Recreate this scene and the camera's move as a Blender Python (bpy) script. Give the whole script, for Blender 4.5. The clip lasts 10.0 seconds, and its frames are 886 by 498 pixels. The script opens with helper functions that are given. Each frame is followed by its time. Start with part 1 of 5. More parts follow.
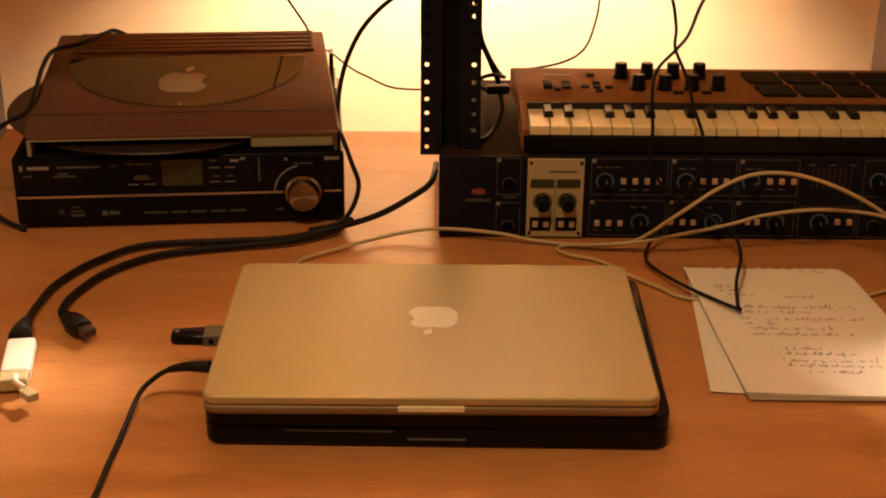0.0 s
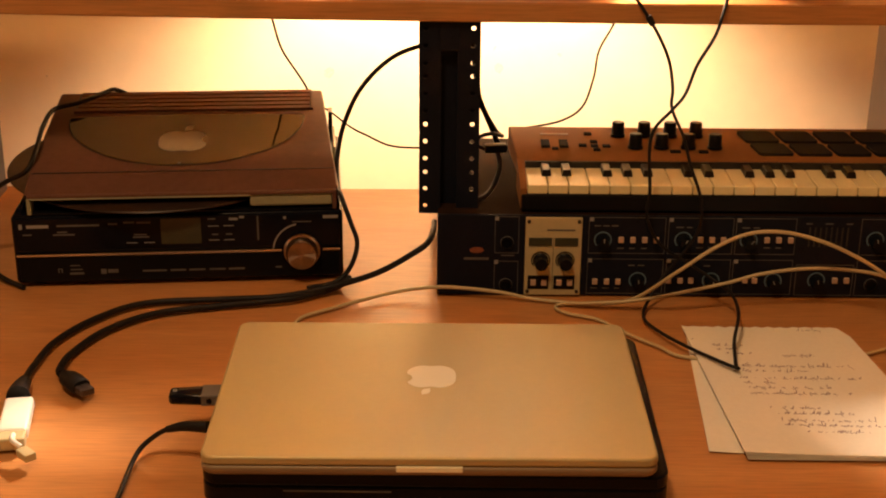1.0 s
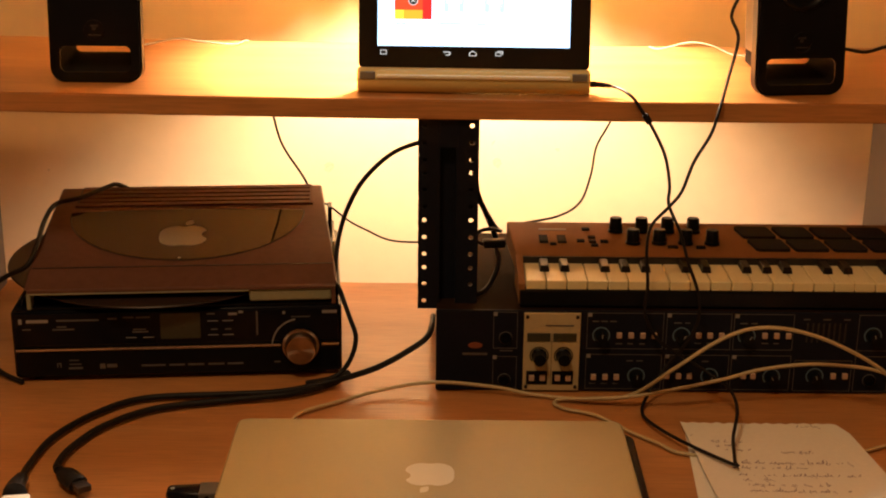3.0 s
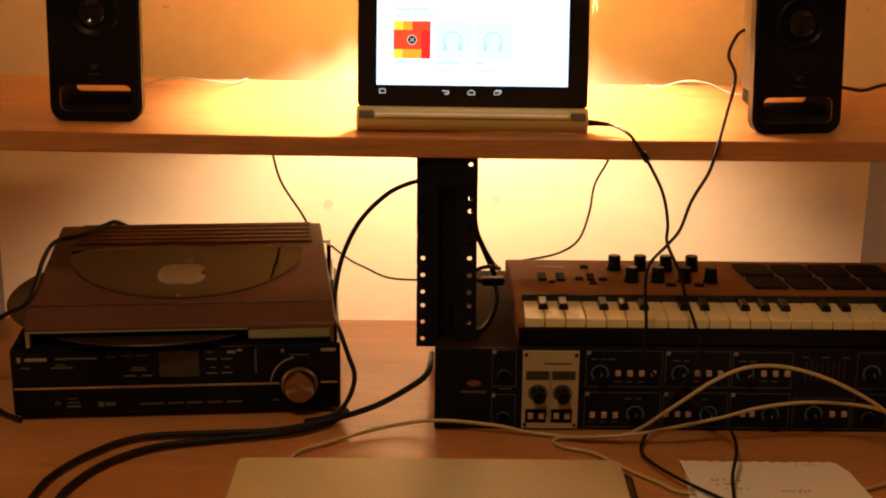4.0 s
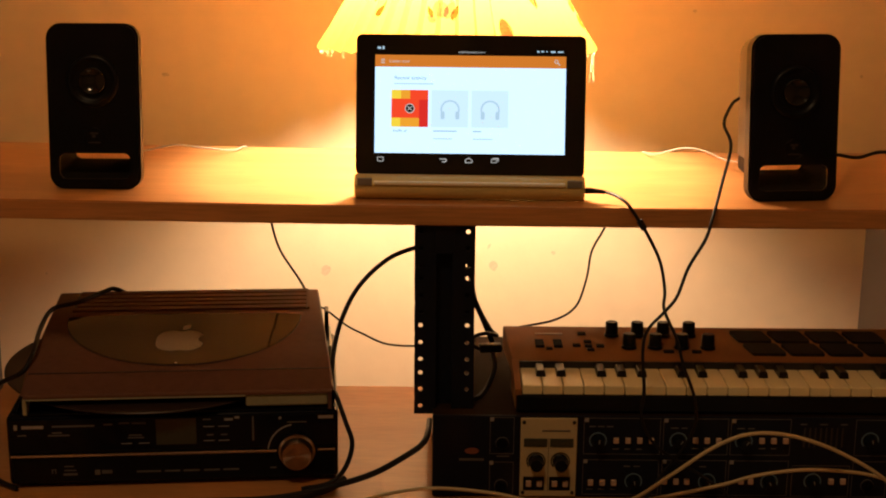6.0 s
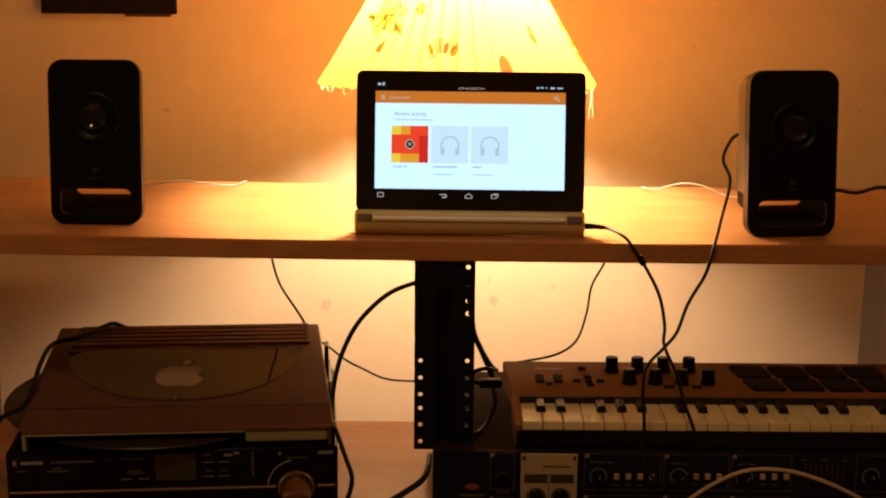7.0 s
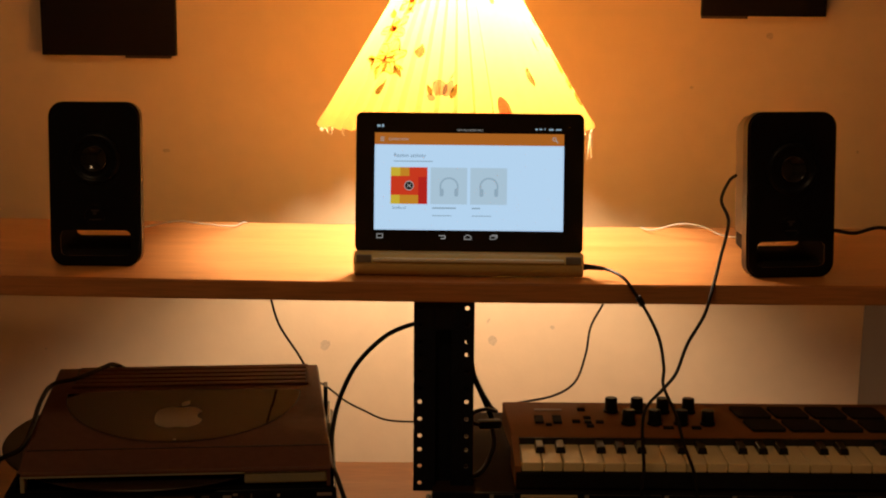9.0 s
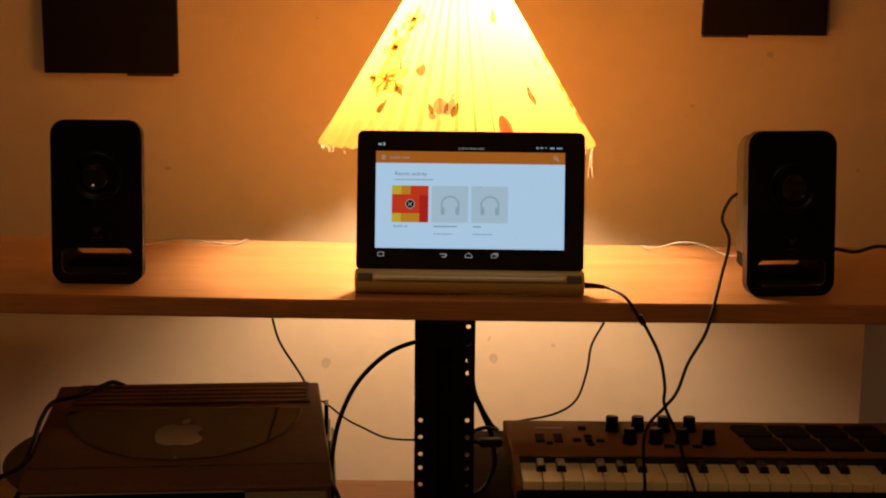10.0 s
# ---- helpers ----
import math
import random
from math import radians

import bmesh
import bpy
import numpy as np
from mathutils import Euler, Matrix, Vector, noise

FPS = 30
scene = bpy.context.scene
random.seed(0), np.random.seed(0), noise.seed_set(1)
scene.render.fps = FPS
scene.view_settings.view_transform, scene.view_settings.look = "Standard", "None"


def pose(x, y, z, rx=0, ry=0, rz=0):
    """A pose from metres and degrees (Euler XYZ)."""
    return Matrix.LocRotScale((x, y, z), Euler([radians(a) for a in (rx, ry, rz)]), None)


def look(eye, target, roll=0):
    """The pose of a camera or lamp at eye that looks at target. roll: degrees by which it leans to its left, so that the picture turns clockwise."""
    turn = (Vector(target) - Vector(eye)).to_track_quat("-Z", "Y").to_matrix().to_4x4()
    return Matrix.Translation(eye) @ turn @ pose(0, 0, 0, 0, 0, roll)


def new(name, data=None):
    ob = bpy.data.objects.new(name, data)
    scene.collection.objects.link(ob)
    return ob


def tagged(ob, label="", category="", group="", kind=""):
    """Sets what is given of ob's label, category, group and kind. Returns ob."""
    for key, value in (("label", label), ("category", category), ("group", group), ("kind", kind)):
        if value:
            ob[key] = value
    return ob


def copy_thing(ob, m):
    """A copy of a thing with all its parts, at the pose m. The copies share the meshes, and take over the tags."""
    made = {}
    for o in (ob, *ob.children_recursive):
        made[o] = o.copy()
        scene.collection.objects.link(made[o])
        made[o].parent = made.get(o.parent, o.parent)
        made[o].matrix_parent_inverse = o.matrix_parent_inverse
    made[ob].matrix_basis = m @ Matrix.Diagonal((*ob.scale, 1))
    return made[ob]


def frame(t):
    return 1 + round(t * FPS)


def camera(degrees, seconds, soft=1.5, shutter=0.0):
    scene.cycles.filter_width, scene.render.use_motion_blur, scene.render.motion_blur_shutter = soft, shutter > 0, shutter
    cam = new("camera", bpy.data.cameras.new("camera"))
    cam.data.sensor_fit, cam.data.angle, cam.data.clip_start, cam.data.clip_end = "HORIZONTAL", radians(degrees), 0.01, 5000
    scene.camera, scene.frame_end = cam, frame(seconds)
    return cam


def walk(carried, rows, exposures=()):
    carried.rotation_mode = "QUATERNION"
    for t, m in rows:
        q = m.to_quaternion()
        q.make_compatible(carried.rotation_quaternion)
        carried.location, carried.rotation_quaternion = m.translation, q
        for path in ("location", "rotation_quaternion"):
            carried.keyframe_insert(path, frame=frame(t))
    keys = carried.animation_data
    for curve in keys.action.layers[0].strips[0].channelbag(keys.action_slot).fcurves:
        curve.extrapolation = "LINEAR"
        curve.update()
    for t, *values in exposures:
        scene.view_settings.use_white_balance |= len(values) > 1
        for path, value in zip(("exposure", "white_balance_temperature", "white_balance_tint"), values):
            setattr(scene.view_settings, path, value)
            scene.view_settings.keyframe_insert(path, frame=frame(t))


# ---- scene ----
DESK = 0.75  # height of the desk top; the heights of things are given above it
BULB_W, CEIL_W, SCREEN_E = 68.0, 10.8, 2.45
EXPO = [(0.0, 0.45), (1.0, 0.57), (1.8, 0.48), (2.5, 0.26), (4.5, -0.42), (5.5, -0.66), (7.5, -1.0), (8.5, -1.32), (10.0, -1.76)]
cam = camera(34.37, 10.0, soft=2.0)
# seconds, eye x y z above the desk, degrees down, to the right, rolled
ROWS = [
    (0.0, 0.0000, 0.0000, 0.5347, 24.023, 0.043, 0.443),
    (0.5, 0.0001, -0.0004, 0.5377, 22.893, 0.093, 0.442),
    (1.0, 0.0001, -0.0009, 0.5403, 21.899, 0.096, 0.482),
    (1.5, 0.0002, -0.0013, 0.5426, 21.026, 0.102, 0.510),
    (2.0, 0.0001, -0.0018, 0.5451, 20.087, 0.098, 0.547),
    (2.5, 0.0002, -0.0023, 0.5474, 19.214, 0.115, 0.530),
    (3.0, 0.0002, -0.0027, 0.5495, 18.435, 0.110, 0.556),
    (3.2, 0.0002, -0.0029, 0.5503, 18.123, 0.104, 0.535),
    (4.3, 0.0003, -0.0038, 0.5539, 16.740, 0.149, 0.536),
    (4.5, 0.0002, -0.0040, 0.5544, 16.552, 0.137, 0.542),
    (5.0, 0.0003, -0.0044, 0.5559, 15.946, 0.160, 0.516),
    (5.5, 0.0004, -0.0049, 0.5576, 15.323, 0.190, 0.522),
    (5.7, 0.0004, -0.0051, 0.5583, 15.024, 0.215, 0.520),
    (6.8, 0.0004, -0.0063, 0.5620, 13.582, 0.208, 0.514),
    (7.0, 0.0004, -0.0065, 0.5627, 13.319, 0.200, 0.509),
    (7.5, 0.0004, -0.0069, 0.5640, 12.815, 0.206, 0.531),
    (8.0, 0.0004, -0.0073, 0.5651, 12.383, 0.220, 0.514),
    (8.5, 0.0004, -0.0076, 0.5659, 12.053, 0.210, 0.510),
    (9.0, 0.0004, -0.0078, 0.5665, 11.828, 0.221, 0.465),
    (9.5, 0.0004, -0.0081, 0.5672, 11.546, 0.215, 0.473),
    (10.0, 0.0003, -0.0084, 0.5682, 11.164, 0.179, 0.528),
]
walk(cam, [(t, pose(x, y, DESK + z, 0, 0, -yaw) @ pose(0, 0, 0, 90 - down, 0, 0) @ pose(0, 0, 0, 0, 0, roll))
           for t, x, y, z, down, yaw, roll in ROWS], EXPO)

# ---- light ----
world = bpy.data.worlds.new("room_dark")
world.use_nodes = True
world.node_tree.nodes["Background"].inputs[0].default_value = (1.0, 0.62, 0.3, 1)
world.node_tree.nodes["Background"].inputs[1].default_value = 0.01
scene.world = world


def lamp(name, kind, at, watts, colour, size, size_y=0.0, target=None):
    data = bpy.data.lights.new(name, kind)
    data.energy, data.color = watts, colour
    if kind == "AREA":
        data.shape, data.size, data.size_y = "RECTANGLE", size, size_y
    else:
        data.shadow_soft_size = size
    ob = new(name, data)
    ob.matrix_world = look(at, target) if target else Matrix.Translation(at)
    return ob


WARM = (1.0, 0.735, 0.52)
LAMP_X, LAMP_Y = 0.018, 1.434
lamp("bulb_light", "POINT", (LAMP_X, LAMP_Y + 0.025, DESK + 0.500), BULB_W, WARM, 0.036)
lamp("ceiling_light", "AREA", (-0.32, 0.15, 2.42), CEIL_W, (1.0, 0.62, 0.31), 0.26, 0.26, (-0.32, 0.15, 0))


# ---- materials ----
def mat(name, colour, rough=0.5, metal=0.0, vary=0.12, scale=40.0, bump=0.0, bump_scale=400.0, coat=0.0, spec=0.5, spread=0.08):
    """A surface with fine grain and larger stains in colour and gloss."""
    m = bpy.data.materials.new(name)
    m.use_nodes = True
    n, l = m.node_tree.nodes, m.node_tree.links
    b = n["Principled BSDF"]
    tex = n.new("ShaderNodeTexCoord")
    big, fine = n.new("ShaderNodeTexNoise"), n.new("ShaderNodeTexNoise")
    big.inputs["Scale"].default_value, fine.inputs["Scale"].default_value = scale * 0.2, scale * 6
    big.inputs["Detail"].default_value, fine.inputs["Detail"].default_value = 3, 4
    add = n.new("ShaderNodeMath")
    add.operation = "ADD"
    ramp = n.new("ShaderNodeMapRange")
    ramp.inputs["From Min"].default_value, ramp.inputs["From Max"].default_value = 0.6, 1.4
    ramp.inputs["To Min"].default_value, ramp.inputs["To Max"].default_value = 1 - vary, 1 + vary
    mix = n.new("ShaderNodeVectorMath")
    mix.operation = "SCALE"
    mix.inputs[0].default_value = colour
    for s in (big, fine):
        l.new(tex.outputs["Object"], s.inputs["Vector"])
    l.new(big.outputs["Fac"], add.inputs[0])
    l.new(fine.outputs["Fac"], add.inputs[1])
    l.new(add.outputs[0], ramp.inputs["Value"])
    l.new(ramp.outputs[0], mix.inputs["Scale"])
    l.new(mix.outputs["Vector"], b.inputs["Base Color"])
    gloss = n.new("ShaderNodeMapRange")
    gloss.inputs["To Min"].default_value, gloss.inputs["To Max"].default_value = max(0.02, rough - spread), min(1, rough + spread)
    l.new(big.outputs["Fac"], gloss.inputs["Value"])
    l.new(gloss.outputs[0], b.inputs["Roughness"])
    b.inputs["Metallic"].default_value = metal
    b.inputs["Coat Weight"].default_value = coat
    b.inputs["Specular IOR Level"].default_value = spec
    if bump:
        grain, bp = n.new("ShaderNodeTexNoise"), n.new("ShaderNodeBump")
        grain.inputs["Scale"].default_value = bump_scale
        bp.inputs["Strength"].default_value, bp.inputs["Distance"].default_value = bump, 0.0006
        l.new(tex.outputs["Object"], grain.inputs["Vector"])
        l.new(grain.outputs["Fac"], bp.inputs["Height"])
        l.new(bp.outputs[0], b.inputs["Normal"])
    return m


def wood(name, dark, light, rough=0.38, grain=60.0):
    """Beech laminate: long streaks along x, short flecks and a satin lacquer."""
    m = bpy.data.materials.new(name)
    m.use_nodes = True
    n, l = m.node_tree.nodes, m.node_tree.links
    b = n["Principled BSDF"]
    tex, mp, mp2 = n.new("ShaderNodeTexCoord"), n.new("ShaderNodeMapping"), n.new("ShaderNodeMapping")
    mp.inputs["Scale"].default_value = (1.6, 22, 22)
    mp2.inputs["Scale"].default_value = (28, grain * 9, grain * 9)
    streak, fleck, wide = n.new("ShaderNodeTexNoise"), n.new("ShaderNodeTexNoise"), n.new("ShaderNodeTexNoise")
    streak.inputs["Scale"].default_value, streak.inputs["Detail"].default_value, streak.inputs["Distortion"].default_value = 1.0, 5, 0.6
    fleck.inputs["Scale"].default_value, fleck.inputs["Detail"].default_value = 1.0, 2
    wide.inputs["Scale"].default_value = 4.0
    l.new(tex.outputs["Object"], mp.inputs["Vector"])
    l.new(tex.outputs["Object"], mp2.inputs["Vector"])
    l.new(tex.outputs["Object"], wide.inputs["Vector"])
    l.new(mp.outputs[0], streak.inputs["Vector"])
    l.new(mp2.outputs[0], fleck.inputs["Vector"])
    ramp = n.new("ShaderNodeValToRGB")
    ramp.color_ramp.elements[0].position, ramp.color_ramp.elements[1].position = 0.3, 0.7
    ramp.color_ramp.elements[0].color, ramp.color_ramp.elements[1].color = (*dark, 1), (*light, 1)
    l.new(streak.outputs["Fac"], ramp.inputs["Fac"])
    fr = n.new("ShaderNodeMapRange")
    fr.inputs["From Min"].default_value, fr.inputs["From Max"].default_value = 0.35, 0.6
    fr.inputs["To Min"].default_value, fr.inputs["To Max"].default_value = 0.84, 1.03
    l.new(fleck.outputs["Fac"], fr.inputs["Value"])
    mix = n.new("ShaderNodeVectorMath")
    mix.operation = "SCALE"
    l.new(ramp.outputs["Color"], mix.inputs[0])
    l.new(fr.outputs[0], mix.inputs["Scale"])
    mp3, pool = n.new("ShaderNodeMapping"), n.new("ShaderNodeTexNoise")
    mp3.inputs["Scale"].default_value = (5, 26, 26)
    pool.inputs["Scale"].default_value, pool.inputs["Detail"].default_value, pool.inputs["Distortion"].default_value = 1.0, 6, 1.4
    l.new(tex.outputs["Object"], mp3.inputs["Vector"])
    l.new(mp3.outputs[0], pool.inputs["Vector"])
    pr = n.new("ShaderNodeMapRange")
    pr.inputs["From Min"].default_value, pr.inputs["From Max"].default_value = 0.3, 0.7
    pr.inputs["To Min"].default_value, pr.inputs["To Max"].default_value = 0.91, 1.07
    l.new(pool.outputs["Fac"], pr.inputs["Value"])
    mix2 = n.new("ShaderNodeVectorMath")
    mix2.operation = "SCALE"
    l.new(mix.outputs["Vector"], mix2.inputs[0])
    l.new(pr.outputs[0], mix2.inputs["Scale"])
    l.new(mix2.outputs["Vector"], b.inputs["Base Color"])
    g = n.new("ShaderNodeMapRange")
    g.inputs["To Min"].default_value, g.inputs["To Max"].default_value = rough - 0.08, rough + 0.14
    l.new(wide.outputs["Fac"], g.inputs["Value"])
    l.new(g.outputs[0], b.inputs["Roughness"])
    bp = n.new("ShaderNodeBump")
    bp.inputs["Strength"].default_value, bp.inputs["Distance"].default_value = 0.08, 0.0004
    l.new(fleck.outputs["Fac"], bp.inputs["Height"])
    l.new(bp.outputs[0], b.inputs["Normal"])
    return m


def glow(name, colour, strength):
    m = bpy.data.materials.new(name)
    m.use_nodes = True
    b = m.node_tree.nodes["Principled BSDF"]
    b.inputs["Base Color"].default_value = (0.01, 0.01, 0.01, 1)
    b.inputs["Roughness"].default_value = 0.12
    b.inputs["Emission Color"].default_value = (*colour, 1)
    b.inputs["Emission Strength"].default_value = strength
    return m


def cloth(name, colour, through_colour, clear):
    """Thin pleated fabric that lets lamplight through."""
    m = bpy.data.materials.new(name)
    m.use_nodes = True
    n, l = m.node_tree.nodes, m.node_tree.links
    n.remove(n["Principled BSDF"])
    out = n["Material Output"]
    dif, tra, mix = n.new("ShaderNodeBsdfDiffuse"), n.new("ShaderNodeBsdfTranslucent"), n.new("ShaderNodeMixShader")
    tex, weave, mr, sc = n.new("ShaderNodeTexCoord"), n.new("ShaderNodeTexNoise"), n.new("ShaderNodeMapRange"), n.new("ShaderNodeVectorMath")
    weave.inputs["Scale"].default_value, weave.inputs["Detail"].default_value = 260, 3
    mr.inputs["To Min"].default_value, mr.inputs["To Max"].default_value = 0.85, 1.12
    sc.operation = "SCALE"
    sc.inputs[0].default_value = through_colour
    l.new(tex.outputs["Object"], weave.inputs["Vector"])
    l.new(weave.outputs["Fac"], mr.inputs["Value"])
    l.new(mr.outputs[0], sc.inputs["Scale"])
    l.new(sc.outputs["Vector"], tra.inputs["Color"])
    dif.inputs["Color"].default_value = (*colour, 1)
    mix.inputs[0].default_value = clear
    l.new(dif.outputs[0], mix.inputs[1])
    l.new(tra.outputs[0], mix.inputs[2])
    l.new(mix.outputs[0], out.inputs["Surface"])
    return m


def dye(name, colour):
    """Printing ink in thin cloth: it only tints the light that comes through."""
    m = bpy.data.materials.new(name)
    m.use_nodes = True
    n, l = m.node_tree.nodes, m.node_tree.links
    n.remove(n["Principled BSDF"])
    tr, tex, spot, mr, sc = n.new("ShaderNodeBsdfTransparent"), n.new("ShaderNodeTexCoord"), n.new("ShaderNodeTexNoise"), n.new("ShaderNodeMapRange"), n.new("ShaderNodeVectorMath")
    spot.inputs["Scale"].default_value, spot.inputs["Detail"].default_value = 420, 3
    mr.inputs["From Min"].default_value, mr.inputs["From Max"].default_value = 0.3, 0.7
    mr.inputs["To Min"].default_value, mr.inputs["To Max"].default_value = 0.75, 1.2
    sc.operation = "SCALE"
    sc.inputs[0].default_value = colour
    l.new(tex.outputs["Object"], spot.inputs["Vector"])
    l.new(spot.outputs["Fac"], mr.inputs["Value"])
    l.new(mr.outputs[0], sc.inputs["Scale"])
    l.new(sc.outputs["Vector"], tr.inputs["Color"])
    l.new(tr.outputs[0], n["Material Output"].inputs["Surface"])
    return m


WOOD = wood("beech_laminate", (0.46, 0.200, 0.062), (0.55, 0.265, 0.098), 0.30)
WOOD_EDGE = wood("beech_edge_band", (0.40, 0.175, 0.07), (0.47, 0.215, 0.09), 0.45)
WALL = mat("painted_wall", (0.74, 0.56, 0.35), 0.85, vary=0.05, scale=6, bump=0.25, bump_scale=180)
GREY_BOARD = mat("grey_board", (0.10, 0.08, 0.08), 0.55, vary=0.08)
CARPET = mat("carpet", (0.16, 0.12, 0.09), 0.95, vary=0.25, bump=0.5)
BLACK_GLOSS = mat("black_gloss_plastic", (0.004, 0.005, 0.009), 0.16, vary=0.2, spec=0.18, spread=0.04)
BLACK = mat("black_plastic", (0.004, 0.0045, 0.006), 0.36, vary=0.2, bump=0.1, spec=0.16)
TUNNEL = mat("matt_black_tunnel", (0.012, 0.010, 0.009), 0.8, spec=0.1)
BLACK_RUBBER = mat("black_rubber", (0.010, 0.009, 0.009), 0.5, vary=0.25, spec=0.2)
BLACK_STEEL = mat("black_powder_steel", (0.006, 0.008, 0.016), 0.5, vary=0.25, bump=0.25, bump_scale=1500, spec=0.15)
SMOKED = mat("smoked_lid_plastic", (0.125, 0.062, 0.042), 0.40, vary=0.15, scale=20, spec=0.05)
SMOKED_DARK = mat("smoked_window", (0.030, 0.015, 0.010), 0.03, vary=0.1, spec=0.15, spread=0.008)
GROOVE = mat("lid_groove", (0.012, 0.01, 0.009), 0.5)
STICKER = mat("pale_sticker", (0.24, 0.22, 0.165), 0.5, vary=0.06)
VINYL = mat("vinyl_record", (0.030, 0.017, 0.012), 0.4, vary=0.1, spec=0.25)
CHROME = mat("chrome", (0.75, 0.72, 0.68), 0.2, 1.0, vary=0.06)
def spun(name, colour):
    """Metal turned on a lathe about y: highlights fan out from the middle."""
    m = mat(name, colour, 0.32, 1.0, vary=0.1)
    n, l = m.node_tree.nodes, m.node_tree.links
    tan = n.new("ShaderNodeTangent")
    tan.direction_type, tan.axis = "RADIAL", "Y"
    b = n["Principled BSDF"]
    b.inputs["Anisotropic"].default_value = 0.92
    l.new(tan.outputs[0], b.inputs["Tangent"])
    return m


CHROME_SPUN = spun("spun_aluminium", (0.46, 0.36, 0.29))
LCD = mat("dead_lcd", (0.045, 0.048, 0.030), 0.25)
CLEAR_PALE = mat("pale_tray", (0.28, 0.29, 0.19), 0.3)
PRINT = mat("grey_print", (0.27, 0.26, 0.25), 0.5, vary=0.3, scale=200)
PRINT_DIM = mat("dim_print", (0.10, 0.095, 0.09), 0.5, vary=0.3, scale=200)
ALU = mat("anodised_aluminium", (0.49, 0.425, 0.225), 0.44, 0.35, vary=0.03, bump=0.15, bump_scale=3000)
# same metal as the lid; the shade on the base's sides is in the colour
ALU_SHADED = mat("shaded_aluminium", (0.27, 0.20, 0.12), 0.45, 0.15, vary=0.04)
LOGO_WHITE = mat("white_inlay", (0.86, 0.85, 0.72), 0.25, vary=0.02)
CREAM = mat("cream_panel", (0.47, 0.41, 0.24), 0.5, vary=0.06)
BUTTON = mat("pale_button", (0.50, 0.36, 0.27), 0.5, vary=0.1)
COPPER = mat("copper_badge", (0.26, 0.085, 0.045), 0.4, 0.2)
METER = mat("unlit_meter", (0.022, 0.020, 0.014), 0.4)
BLUE_RING = mat("blue_grey_ring", (0.09, 0.16, 0.22), 0.5)
KEY_WHITE = mat("white_key", (0.80, 0.73, 0.43), 0.34, vary=0.05, scale=60)
KEY_BLACK = mat("black_key", (0.012, 0.009, 0.008), 0.35, vary=0.2, spec=0.2)
SILVER_FACE = mat("brown_grey_face", (0.25, 0.108, 0.035), 0.6, 0.0, vary=0.06, bump=0.1, spec=0.1)
PAD = mat("black_rubber_pad", (0.010, 0.009, 0.009), 0.6, spec=0.12)
PAPER = mat("writing_paper", (0.83, 0.79, 0.69), 0.6, vary=0.04, bump=0.3, bump_scale=220)
INK = mat("grey_violet_ink", (0.20, 0.12, 0.15), 0.6)
CREAM_CABLE = mat("cream_cable", (0.50, 0.41, 0.23), 0.45, vary=0.12)
WHITE_PLASTIC = mat("white_plastic", (0.80, 0.78, 0.74), 0.35, vary=0.05)
WHITE_WIRE = mat("white_wire", (0.26, 0.23, 0.19), 0.4)
GOLD = mat("champagne_metal", (0.66, 0.53, 0.21), 0.36, 0.1, vary=0.05)
# near-white colour that stands in for light glinting off metal
GOLD_GLINT = mat("champagne_glint", (0.95, 0.90, 0.66), 0.4, 0.0, vary=0.05)
GREY_TEXTURE = mat("grey_grille", (0.19, 0.18, 0.15), 0.6, bump=0.4, bump_scale=2500)
SPEAKER_BODY = mat("speaker_shell", (0.030, 0.022, 0.017), 0.45, vary=0.1)
BRASS = mat("lamp_base_brass", (0.35, 0.2, 0.08), 0.35, 0.7)
PICTURE = mat("dark_print", (0.007, 0.005, 0.005), 0.6, vary=0.3, spec=0.1)
CHROME_DARK = mat("dull_plug_metal", (0.07, 0.055, 0.05), 0.35, 0.6)
DOME = mat("glossy_dome", (0.008, 0.008, 0.008), 0.12)
PICTURE_EDGE = mat("picture_edge", (0.05, 0.025, 0.02), 0.6)
STAIN = mat("wall_stain", (0.56, 0.43, 0.29), 0.9, vary=0.3, scale=90)
SHADE = cloth("pleated_shade", (0.75, 0.56, 0.25), (0.54, 0.295, 0.065), 0.60)
SHADE_LEAF = dye("printed_leaf", (0.42, 0.40, 0.17))
SHADE_GREY = dye("printed_grey_leaf", (0.40, 0.38, 0.48))
SHADE_DARK = dye("printed_dark_leaf", (0.20, 0.20, 0.10))
SHADE_RED = dye("printed_red", (0.76, 0.21, 0.19))
SHADE_PALE = dye("printed_petal", (0.97, 0.80, 0.62))
FRINGE = mat("fringe_thread", (0.7, 0.6, 0.4), 0.8)
BULB = glow("bulb_glass", (1.0, 0.72, 0.38), 30.0)
SCREEN = glow("screen_page", (0.53, 0.76, 1.0), SCREEN_E)
SCREEN_ORANGE = glow("screen_bar", (0.80, 0.24, 0.03), SCREEN_E * 0.55)
SCREEN_RED = glow("screen_red", (0.85, 0.06, 0.02), SCREEN_E * 0.75)
SCREEN_DEEP = glow("screen_deep_red", (0.70, 0.025, 0.02), SCREEN_E * 0.7)
SCREEN_AMBER = glow("screen_amber", (0.85, 0.36, 0.03), SCREEN_E * 0.7)
SCREEN_YELLOW = glow("screen_yellow", (0.85, 0.62, 0.05), SCREEN_E * 0.75)
SCREEN_TILE = glow("screen_tile", (0.50, 0.69, 0.84), SCREEN_E * 0.9)
SCREEN_ICON = glow("screen_icon", (0.37, 0.53, 0.66), SCREEN_E * 0.85)
SCREEN_TEXT = glow("screen_text", (0.16, 0.25, 0.33), SCREEN_E * 0.8)
SCREEN_DIM = glow("screen_dim_text", (0.33, 0.47, 0.58), SCREEN_E * 0.85)
